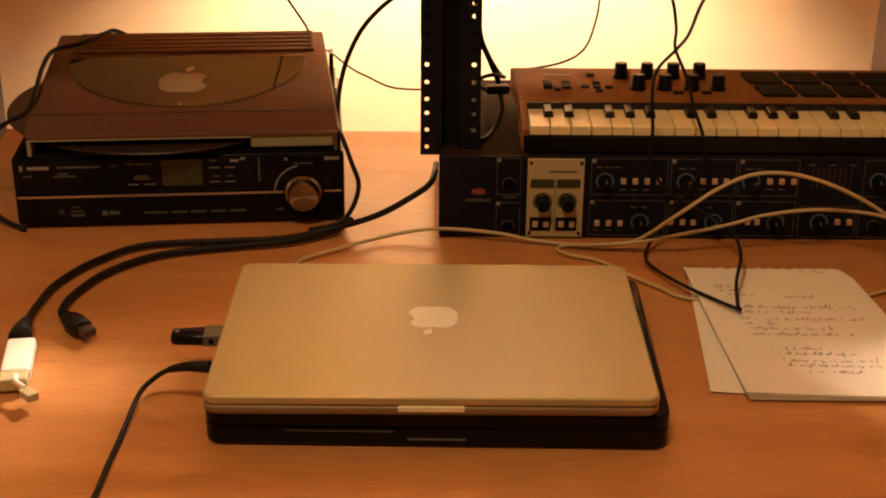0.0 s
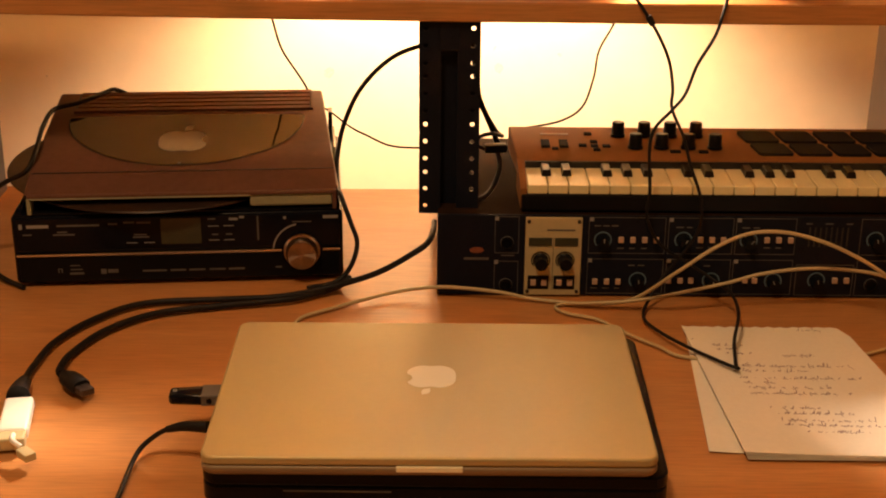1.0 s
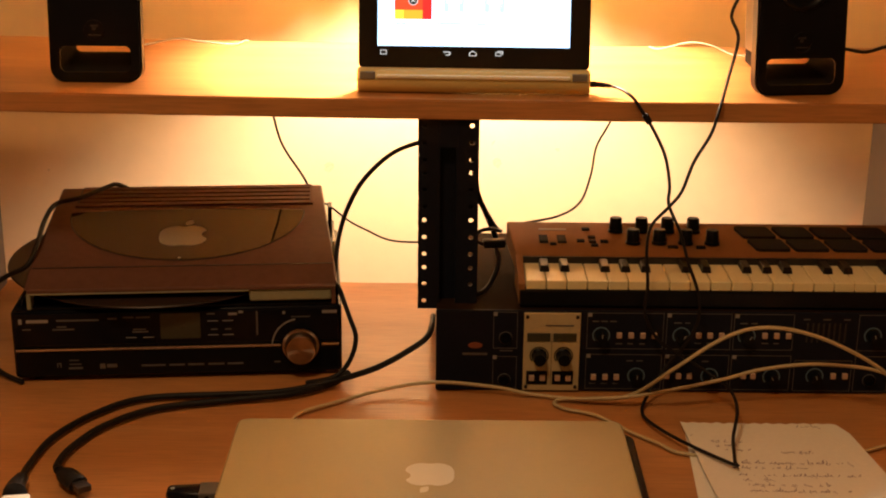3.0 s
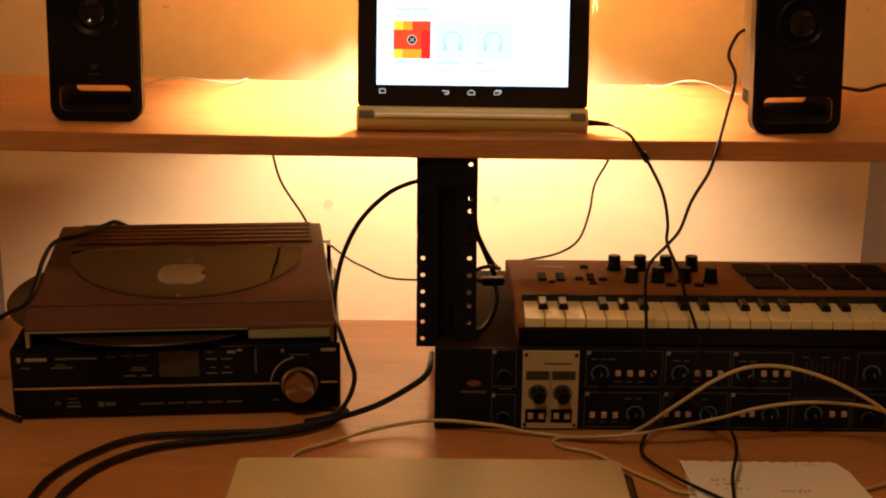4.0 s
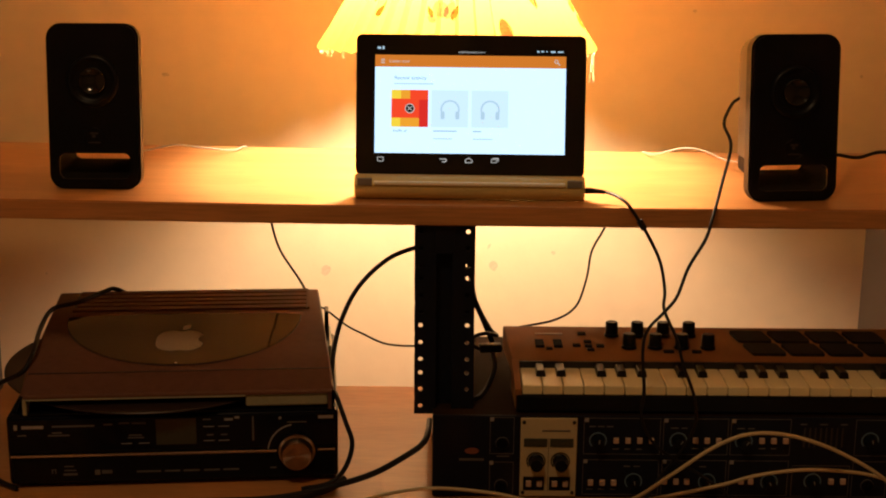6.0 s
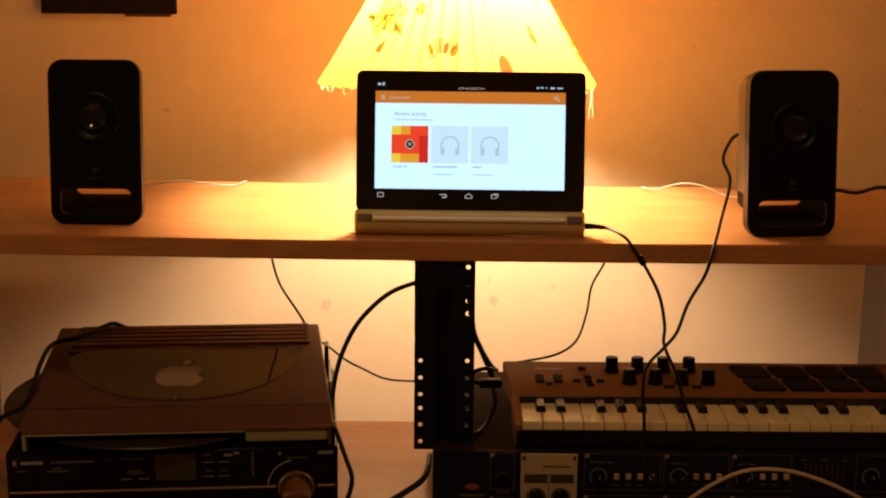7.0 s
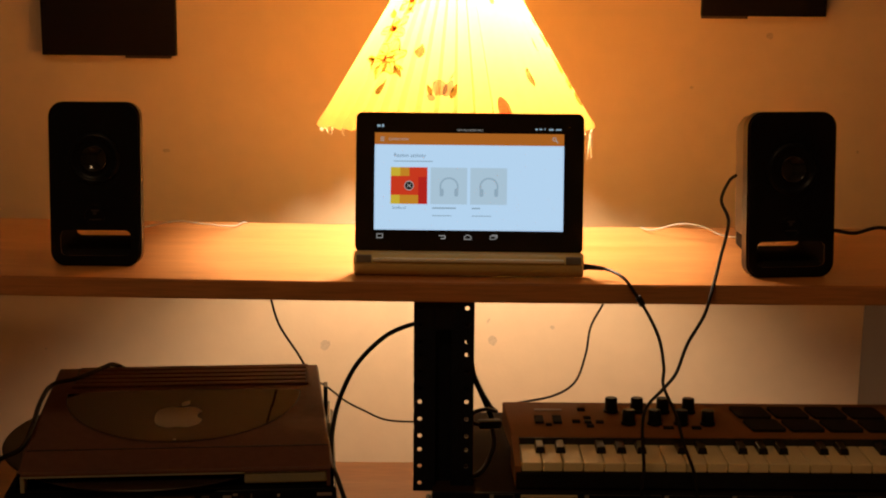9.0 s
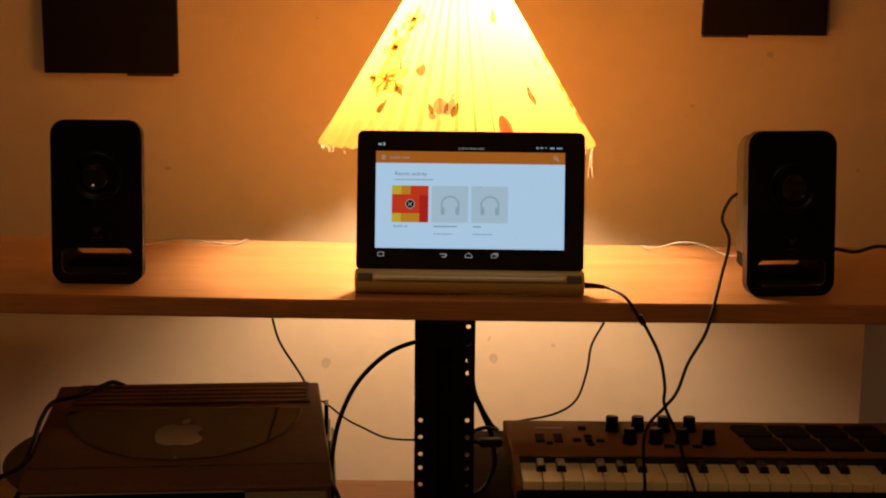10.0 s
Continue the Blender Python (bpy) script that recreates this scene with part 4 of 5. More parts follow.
def outline_box(x0, x1, z0, z1, w=0.0005):
    """A thin printed frame round a group of controls."""
    return bars([(x0, x1, z0, z0 + w), (x0, x1, z1 - w, z1), (x0, x0 + w, z0 + w, z1 - w), (x1 - w, x1, z0 + w, z1 - w)], 0.0, 0.0003)


def dial(x, z, r=0.0058, parent=None, ring=True):
    k = part("knob", lathe([(r, 0.0), (r, 0.001), (r * 0.92, 0.006), (r * 0.82, 0.0105), (0, 0.0108)], 24, None, pose(x, 0, z, 90, 0, 0)), BLACK, parent or unit, "small black knob")
    smooth(k, 40)
    a0 = radians(random.Random(x).uniform(60, 130))
    part("pointer", box(-0.0004, 0.0004, -0.0112, -0.0105, 0.001, r * 0.8, m=pose(x, 0, z, 0, math.degrees(a0) - 90, 0)), PRINT, k)
    if ring:
        o = [(x + rr * math.cos(a), z + rr * math.sin(a)) for rr, ii in ((r * 1.42, range(0, 25)), (r * 1.20, range(24, -1, -1))) for a in [radians(-45 + 270 * i / 24) for i in ii]]
        part("scale_ring", plate(o, 0, 0.0003), BLUE_RING, parent or unit, "blue-grey dial scale")
    return k


def push(x, z, parent=None, cut=False):
    return part("button", box(x - 0.0024, x + 0.0024, -0.0035, 0, z - 0.0026, z + 0.0026, 0.0005), BUTTON, parent or unit, "small pale push button")


def jack(x, z):
    j = part("jack_socket", lathe([(0.0058, 0.0), (0.0058, 0.0025), (0.0048, 0.003), (0.0040, 0.003), (0.0040, 0.0004), (0, 0.0004)], 24, None, pose(x, 0, z, 90, 0, 0)), BLACK_GLOSS, unit, "black jack socket")
    part("socket_rim", lathe([(0.0062, 0.0), (0.0062, 0.0012), (0.0056, 0.0012)], 24, None, pose(x, 0, z, 90, 0, 0)), PRINT_DIM, j)


for x0, x1, z0, z1 in [(0.0497, 0.0720, 0.0433, 0.0795), (0.0497, 0.0720, 0.0030, 0.0355), (0.1360, 0.2066, 0.0438, 0.0795), (0.1360, 0.2066, 0.0035, 0.0385), (0.2092, 0.2690, 0.0438, 0.0795), (0.2092, 0.2690, 0.0035, 0.0385),
                       (0.2712, 0.3265, 0.0438, 0.0795), (0.2712, 0.3265, 0.0035, 0.0385), (0.3300, 0.3835, 0.0030, 0.0340), (0.3860, 0.4180, 0.0438, 0.0795), (0.3860, 0.4180, 0.0030, 0.0385)]:
    part("printed_frame", outline_box(x0, x1, z0, z1), PRINT_DIM, unit)
for x, z in [(0.0515, 0.0775), (0.0515, 0.0345), (0.1385, 0.0775), (0.1385, 0.0368), (0.2115, 0.0775), (0.2115, 0.0368), (0.2738, 0.0775), (0.2738, 0.0368)]:
    part("corner_tab", box(x - 0.0018, x + 0.0018, -0.0006, 0, z - 0.0018, z + 0.0018), PRINT, unit)
for x, z in [(0.0612, 0.0540), (0.0607, 0.0120), (0.4008, 0.0145)]:
    jack(x, z)
for x, z in [(0.1493, 0.0572), (0.2234, 0.0576), (0.2836, 0.0576), (0.4001, 0.0590), (0.1835, 0.0170), (0.2518, 0.0172), (0.3096, 0.0172), (0.3498, 0.0182)]:
    dial(x, z)
for xs, z in [((0.1659, 0.1768, 0.1876, 0.1982), 0.0580), ((0.2390, 0.2496, 0.2602), 0.0585), ((0.3001, 0.3110, 0.3219), 0.0588), ((0.1436, 0.1545, 0.1651), 0.0162), ((0.2120, 0.2228, 0.2328), 0.0178), ((0.2831, 0.2920), 0.0185), ((0.3666, 0.3776), 0.0190)]:
    for x in xs:
        push(x, z)
for bar in [(x, x + w, z, z + 0.0011) for x, w, z in [(0.141, 0.006, 0.0705), (0.149, 0.006, 0.0705), (0.157, 0.006, 0.0705), (0.216, 0.007, 0.0695), (0.226, 0.005, 0.0695), (0.277, 0.007, 0.0695), (0.287, 0.006, 0.0695), (0.163, 0.006, 0.0485), (0.174, 0.005, 0.0485), (0.185, 0.005, 0.0485),
                                                                    (0.174, 0.006, 0.0315), (0.183, 0.006, 0.0315), (0.14, 0.006, 0.0085), (0.151, 0.006, 0.0085), (0.162, 0.005, 0.0085), (0.244, 0.006, 0.0315), (0.236, 0.006, 0.0495), (0.247, 0.005, 0.0495), (0.298, 0.006, 0.050), (0.309, 0.005, 0.050), (0.335, 0.006, 0.074), (0.353, 0.007, 0.074), (0.372, 0.006, 0.074), (0.056, 0.012, 0.0405)]]:
    part("small_print", bars([bar], 0, 0.0003), PRINT_DIM, unit, "dim lettering too small to read")
for k in range(8):
    part("level_meter", box(0.3385 + 0.005 * k, 0.3400 + 0.005 * k, -0.0004, 0, 0.052, 0.071), METER, unit)
part("badge", plate(ellipse(0.0333, 0.0463, 0.0066, 0.0029), 0, 0.0008), COPPER, unit, "oval copper maker's badge")
part("badge_bar", bars([(0.0215, 0.0445, 0.0365, 0.0388)], 0, 0.0003), PRINT_DIM, unit)

module = part("preamp_module", box(0.0778, 0.1299, -0.0022, 0.0, 0.0022, 0.0795, 0.0008), CREAM, unit, "cream metal preamp module")
for x, z in ((0.0808, 0.0757), (0.1268, 0.0757), (0.0808, 0.0062), (0.1268, 0.0062)):
    part("screw", lathe([(0.0017, 0.0), (0.0017, 0.0008), (0.001, 0.0011), (0, 0.0011)], 12, None, pose(x, -0.0022, z, 90, 0, 0)), GROOVE, module)
for x in (0.0810, 0.1050):
    part("meter_window", box(x, x + 0.0215, -0.0030, -0.0022, 0.0515, 0.0598, 0.0003), LCD, module, "dark meter window")
    part("button_field", box(x, x + 0.0195, -0.0028, -0.0022, 0.0085, 0.0220, 0.0004), BLACK, module)
    for dx in (0.0050, 0.0150):
        part("button", box(x + dx - 0.0025, x + dx + 0.0025, -0.0055, -0.0028, 0.0130, 0.0185, 0.0004), BUTTON, module, "small pale push button")
for x in (0.0925, 0.1150):
    k = smooth(part("knob", lathe([(0.0072, 0.0), (0.0072, 0.001), (0.0062, 0.002), (0.0056, 0.0125), (0, 0.0128)], 28, None, pose(x, -0.0022, 0.0373, 90, 0, 0)), BLACK, module, "black preamp knob"), 40)
    part("scale_ring", plate([(x + r * math.cos(a), 0.0373 + r * math.sin(a)) for r, ii in ((0.0090, range(0, 21)), (0.0078, range(20, -1, -1))) for a in [radians(-40 + 260 * i / 20) for i in ii]], -0.0022, 0.0003), GROOVE, module)
part("divider", box(0.1036, 0.1040, -0.0026, -0.0022, 0.008, 0.060), GROOVE, module)
part("module_print", bars([(0.0975, 0.1235, 0.0665, 0.0680)], -0.0022, 0.0003), PRINT_DIM, module)


# ---- keyboard controller on the rack unit ----
keyboard = thing("keyboard_controller", "compact music keyboard with white keys, knobs and black pads", "music keyboard", at=(0, 1.235, 0.081))
KB1 = 0.515
smooth(part("body", box(0.0745, KB1, 0.0, 0.135, 0.0, 0.0185, 0.003, 3), BLACK, keyboard), 40)
bm = bmesh.new()
sec = [(0.0515, 0.018), (0.0515, 0.0322), (0.054, 0.0336), (0.128, 0.0425), (0.134, 0.0405), (0.134, 0.018)]
a = [bm.verts.new((0.0722 - 0.07 * (y - 0.0515), y, z)) for y, z in sec]
b = [bm.verts.new((KB1, y, z)) for y, z in sec]
for i in range(len(sec)):
    j = (i + 1) % len(sec)
    bm.faces.new((a[i], a[j], b[j], b[i]))
bm.faces.new(a)
bm.faces.new(b[::-1])
face = part("top_face", bm, SILVER_FACE, keyboard, "brownish metallic control face")
mod = face.modifiers.new("edge", "BEVEL")
mod.width, mod.segments = 0.0012, 2
smooth(face, 40)
bm = bmesh.new()
lo = [bm.verts.new(p) for p in ((0.0728, 0.0, 0.0225), (0.0785, 0.0, 0.0225), (0.0785, 0.053, 0.0336), (0.0715, 0.053, 0.0336))]
hi = [bm.verts.new((v.co.x, v.co.y, 0.004)) for v in lo]
bm.faces.new(lo)
bm.faces.new(hi[::-1])
for i in range(4):
    bm.faces.new((lo[i], lo[(i + 1) % 4], hi[(i + 1) % 4], hi[i]))
part("end_cheek", bm, SILVER_FACE, keyboard, "brownish end cheek")
part("front_rail", box(0.0735, KB1, -0.002, 0.004, 0.0015, 0.0172, 0.0015), BLACK, keyboard)
part("key_slip", box(0.0785, KB1, 0.0495, 0.053, 0.018, 0.0325), GROOVE, keyboard)
PITCH = 0.01892


def face_z(y):
    return 0.0336 + (0.0425 - 0.0336) * (y - 0.054) / 0.074


bm = box(0.0004, PITCH - 0.0004, 0.0, 0.050, 0.0175, 0.0262, 0.0007, 1)
white = part("white_key", bm, KEY_WHITE, keyboard)
white.location.x = 0.0789
bm = bmesh.new()
q = [(-0.0046, 0.0245, 0.026), (0.0046, 0.0245, 0.026), (0.0046, 0.052, 0.026), (-0.0046, 0.052, 0.026), (-0.0036, 0.0265, 0.0318), (0.0036, 0.0265, 0.0318), (0.0038, 0.052, 0.0315), (-0.0038, 0.052, 0.0315)]
v = [bm.verts.new(p) for p in q]
for f in ((0, 1, 5, 4), (1, 2, 6, 5), (2, 3, 7, 6), (3, 0, 4, 7), (4, 5, 6, 7), (3, 2, 1, 0)):
    bm.faces.new([v[i] for i in f])
bmesh.ops.bevel(bm, geom=bm.edges[:], offset=0.0006, segments=1, affect="EDGES")
black = part("black_key", bm, KEY_BLACK, keyboard)
black.location.x = 0.0789 + PITCH
for i in range(1, 22):
    k = white.copy()
    scene.collection.objects.link(k)
    k.location.x = 0.0789 + PITCH * i
for i in range(2, 22):
    if i % 7 in (1, 2, 4, 5, 6):
        k = black.copy()
        scene.collection.objects.link(k)
        k.location.x = 0.0789 + PITCH * i


def kb_knob(x, y):
    z = face_z(y)
    k = smooth(part("knob", lathe([(0.0074, 0.0), (0.0074, 0.002), (0.0064, 0.003), (0.0061, 0.0135), (0.0053, 0.0145), (0, 0.0145)], 24, None, pose(x, y, z, -4, 0, 0)), BLACK, keyboard, "ribbed black knob"), 40)
    part("pointer", box(-0.0004, 0.0004, 0.001, 0.0046, 0.0145, 0.0149, m=pose(x, y, z, -4, 0, 20)), PRINT_DIM, k)


def kb_button(x, y, w, d, material=TUNNEL):
    part("button", box(x - w / 2, x + w / 2, y - d / 2, y + d / 2, face_z(y) - 0.001, face_z(y) + 0.0016, 0.0005), material, keyboard)


KNOBS_BACK, KNOBS_FRONT = (0.1725, 0.1978, 0.2232, 0.2485), (0.1865, 0.2118, 0.2375, 0.2630)
for x in KNOBS_BACK:
    kb_knob(x, 0.107)
for x in KNOBS_FRONT:
    kb_knob(x, 0.080)
for x, y, w, d in [(0.1003, 0.088, 0.0085, 0.0200), (0.1180, 0.088, 0.0085, 0.0200), (0.1092, 0.0765, 0.006, 0.005), (0.1432, 0.111, 0.0075, 0.006), (0.1362, 0.084, 0.0075, 0.006), (0.1475, 0.0925, 0.007, 0.006), (0.1475, 0.083, 0.007, 0.006),
                   (0.1490, 0.0745, 0.007, 0.006), (0.1590, 0.083, 0.0075, 0.006), (0.2240, 0.0715, 0.010, 0.006), (0.2510, 0.0715, 0.009, 0.006)]:
    kb_button(x, y, w, d)
part("face_print", box(0.097, 0.124, 0.1085, 0.1135, face_z(0.111) - 0.0004, face_z(0.111) + 0.0003), mat("face_print", (0.30, 0.21, 0.15), 0.5), keyboard, "pale maker's print too small to read")
for r, y in ((0, 0.104), (1, 0.0755)):
    for c in range(4):
        x = 0.3130 + 0.0372 * c
        bm = slab(round_rect(0.0325, 0.0235, 0.003, 4, x, y), 0, 0.0028)
        for v in bm.verts:
            v.co.z += face_z(v.co.y)
            v.co.x -= 0.28 * (v.co.y - 0.09)
        part("drum_pad", bm, PAD, keyboard, "black rubber drum pad")

# ---- laptops ----
old_laptop = thing("black_laptop", "closed black plastic laptop under a silver one", "laptop", at=(-0.0028, 0.8572, 0.0), turn=-0.6)
smooth(part("base", slab(round_rect(0.325, 0.227, 0.013, 7, 0, 0.1135), 0.002, 0.0165), BLACK_GLOSS, old_laptop), 40)
top = part("lid", slab(round_rect(0.325, 0.227, 0.013, 7, 0, 0.1135), 0.0168, 0.0272), BLACK_GLOSS, old_laptop)
mod = top.modifiers.new("edge", "BEVEL")
mod.width, mod.segments, mod.angle_limit = 0.0016, 3, radians(40)
smooth(top, 40)
bot = old_laptop.children[0]
mod = bot.modifiers.new("edge", "BEVEL")
mod.width, mod.segments, mod.angle_limit = 0.0016, 3, radians(40)
part("latch", box(-0.0205, 0.0205, -0.0009, 0.002, 0.0065, 0.0082, 0.0004), PRINT_DIM, old_laptop, "dull grey latch bar")
# highlight along the glossy front, laid on as a thin grey bar
part("drive_slot", box(-0.105, -0.03, -0.0006, 0.002, 0.0130, 0.0140), PRINT_DIM, old_laptop)
for x in (-0.14, 0.14):
    for y in (0.02, 0.205):
        part("foot", lathe([(0, 0), (0.006, 0), (0.006, 0.0021), (0, 0.0021)], 14, None, pose(x, y, 0)), BLACK_RUBBER, old_laptop)
laptop = thing("silver_laptop", "closed silver aluminium laptop lying on a black one", "laptop", at=(-0.0065, 0.8490, 0.0273), turn=0.1)
for nm, z0, z1, mt, w in (("base", 0.0012, 0.0108, ALU_SHADED, 0.0020), ("lid", 0.0112, 0.0182, ALU, 0.0018)):
    bm = slab(round_rect(0.3138, 0.219, 0.0095, 8, 0, 0.1095), z0, z1)
    if nm == "base":  # the underside curves in
        bmesh.ops.delete(bm, geom=[f for f in bm.faces if all(v.co.z < z0 + 1e-5 for v in f.verts)], context="FACES_ONLY")
        under = [e for e in bm.edges if all(v.co.z < z0 + 1e-5 for v in e.verts)]
        for v in bm.verts:
            if v.co.z < z0 + 1e-5:
                v.co.z = 0.0062
        for inset, zz in ((0.992, 0.0040), (0.965, 0.0020), (0.93, 0.0012)):
            r = bmesh.ops.extrude_edge_only(bm, edges=under)
            under = [e for e in r["geom"] if isinstance(e, bmesh.types.BMEdge)]
            for v in {v for e in under for v in e.verts}:
                a = math.hypot(v.co.x, v.co.y - 0.1095)
                k = {0.992: 0.0012, 0.965: 0.0045, 0.93: 0.009}[inset]
                v.co = Vector((v.co.x - math.copysign(min(abs(v.co.x), k), v.co.x), v.co.y - math.copysign(k, v.co.y - 0.1095), zz))
        bmesh.ops.edgeloop_fill(bm, edges=under)
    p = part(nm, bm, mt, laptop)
    mod = p.modifiers.new("edge", "BEVEL")
    mod.width, mod.segments, mod.angle_limit = w, 3, radians(40)
    smooth(p, 40)
# the light caught by the notch is painted in as near-white
part("front_notch", box(-0.0228, 0.0228, -0.0006, 0.006, 0.0068, 0.0112, 0.0006), GOLD_GLINT, laptop, "bright finger notch")
part("hinge", box(-0.12, 0.12, 0.213, 0.2188, 0.009, 0.0145), BLACK, laptop)
for x in (-0.14, 0.14):
    for y in (0.02, 0.20):
        part("foot", lathe([(0, 0), (0.006, 0), (0.006, 0.0013), (0, 0.0013)], 14, None, pose(x, y, 0)), BLACK_RUBBER, laptop)
a, b = fruit(0.0003, 0.1180, 0.0375, 0.0440, True)
part("badge", slab(a, 0.0181, 0.0184), LOGO_WHITE, laptop, "pale round badge with a notch")
part("badge_leaf", slab(b, 0.0181, 0.0184), LOGO_WHITE, laptop)

usb = thing("usb_stick", "black usb stick plugged into the silver laptop", "usb stick", at=(-0.1634, 0.962, 0.0328), turn=3.0)
bm = box(-0.0405, -0.006, -0.0098, 0.0098, -0.0045, 0.0045, 0.003, 3)
for v in bm.verts:
    v.co.y *= min(1.0, 0.62 + 0.38 * (v.co.x + 0.0405) / 0.018)
smooth(part("body", bm, BLACK_GLOSS, usb), 50)
part("clear_end", box(-0.016, 0.0, -0.0095, 0.0095, -0.0042, 0.0047, 0.001), PRINT_DIM, usb, "smoky translucent end")
part("keyring_hole", lathe([(0.0016, 0.0), (0.0016, 0.0006), (0.0008, 0.0006)], 12, None, pose(-0.036, 0.0, 0.0044)), PRINT, usb)


# ---- notepad ----
def sheet(pts, z, lift, seed, nx=26, ny=12):
    """A sheet of paper on four corners, slightly curled."""
    rnd = random.Random(seed)
    bm = bmesh.new()
    a, b, c, d = [Vector((*p, 0)) for p in pts]
    grid = []
    for j in range(ny + 1):
        row = []
        for i in range(nx + 1):
            u, v = i / nx, j / ny
            p = (a * (1 - u) + b * u) * (1 - v) + (d * (1 - u) + c * u) * v
            p.z = z + lift * (v ** 3) * (0.6 + 0.4 * math.sin(3 * u + seed)) + lift * 0.5 * (1 - u) ** 4
            if j == 0:
                p.y += 0.0006 * rnd.uniform(-1, 1) + 0.0011 * (-1) ** i
            if j == 0 and i == nx:
                p.x, p.y = p.x - 0.004, p.y - 0.005
            row.append(bm.verts.new(p))
        grid.append(row)
    for j in range(ny):
        for i in range(nx):
            bm.faces.new((grid[j][i], grid[j][i + 1], grid[j + 1][i + 1], grid[j + 1][i]))
    r = bmesh.ops.extrude_face_region(bm, geom=bm.faces[:])
    for e in r["geom"]:
        if isinstance(e, bmesh.types.BMVert):
            e.co.z += 0.0003
    return bm


pad = thing("notepad", "curled white notepad pages covered in faint handwriting", "notepad")
TOP = [(0.2135, 1.150), (0.3560, 1.151), (0.386, 0.9250), (0.2262, 0.9265)]
smooth(part("under_page", sheet([(0.2160, 1.136), (0.30, 1.140), (0.30, 0.930), (0.2020, 0.9375)], 0.0006, 0.0008, 3), PAPER, pad, "loose page slipped under the pad"), 40)
for k in range(5):
    s = 0.0013 * (4 - k)
    pts = [(x + s * 0.5, y + s * (0.5 if y > 1 else -0.3)) for x, y in TOP]
    p = sheet(pts, 0.0016 + 0.0008 * k, 0.0010 + 0.0003 * k, 5 + k)
    smooth(part("page", p, PAPER, pad), 40)


def pad_point(u, v, z):
    a, b, c, d = [Vector((*p, 0)) for p in TOP]
    p = (a * (1 - u) + b * u) * (1 - v) + (d * (1 - u) + c * u) * v
    p.z = 0.0016 + 0.0032 + 0.0022 * (v ** 3) * (0.6 + 0.4 * math.sin(3 * u + 9)) + 0.0011 * (1 - u) ** 4 + z
    return p


def scrawl(u0, u1, v, seed):
    """One line of handwriting that cannot be read: short uneven strokes."""
    rnd = random.Random(seed)
    bm = bmesh.new()
    u = u0
    while u < u1:
        if rnd.random() < 0.16:
            u += rnd.uniform(0.012, 0.03)
            continue
        h = rnd.choice((0.008, 0.014, 0.018, 0.034))
        du = rnd.uniform(0.004, 0.014)
        a, b = pad_point(u, v + rnd.uniform(-0.003, 0.003), 0.00045), pad_point(u + du, v - h * rnd.uniform(-0.6, 1), 0.00045)
        n = Vector((a.y - b.y, b.x - a.x, 0)).normalized() * 0.0003
        bm.faces.new([bm.verts.new(p) for p in (a - n, b - n, b + n, a + n)])
        u += du * rnd.uniform(0.4, 0.9)
    return bm


for k, (u0, u1, v) in enumerate([(0.13, 0.34, 0.17), (0.14, 0.27, 0.205), (0.18, 0.34, 0.24), (0.50, 0.68, 0.255), (0.19, 0.86, 0.345), (0.17, 0.60, 0.385), (0.18, 0.85, 0.445), (0.19, 0.38, 0.48), (0.19, 0.68, 0.52), (0.19, 0.72, 0.565),
                                 (0.25, 0.52, 0.675), (0.26, 0.66, 0.715), (0.25, 0.74, 0.765), (0.27, 0.88, 0.80), (0.36, 0.66, 0.845), (0.70, 0.86, 0.03), (0.02, 0.05, 0.12)]):
    part("handwriting_line", scrawl(u0, u1, v, 20 + k), INK, pad)


# ---- cables ----
def cable(name, label, points, r, material, ends=()):
    c = thing(name, label, "cable")
    smooth(part("lead", tube(points, r), material, c), 60)
    for bm, mt, nm, lab in ends:
        smooth(part(nm, bm, mt, c, lab), 40)
    return c


video = cable("video_cable", "thick black video cable snaking across the desk", [(-0.3345, 1.016, 0.010), (-0.3365, 1.040, 0.006), (-0.3365, 1.0635, 0.005), (-0.3305, 1.1098, 0.005), (-0.3071, 1.1571, 0.005), (-0.2688, 1.1926, 0.005), (-0.1982, 1.2029, 0.005), (-0.1471, 1.2103, 0.005),
                                                                    (-0.1020, 1.2220, 0.010), (-0.058, 1.2175, 0.0265), (-0.0222, 1.2150, 0.0490), (-0.0108, 1.2235, 0.0560), (-0.0072, 1.2500, 0.0560), (-0.0070, 1.300, 0.0400), (-0.0070, 1.400, 0.0080)], 0.0029, BLACK_RUBBER,
              [(tube([(-0.3345, 1.030, 0.008), (-0.3335, 1.012, 0.010), (-0.3305, 0.998, 0.011)], 0.0055, 12, 4, None, 0.0095), BLACK_RUBBER, "plug", "black moulded plug")])
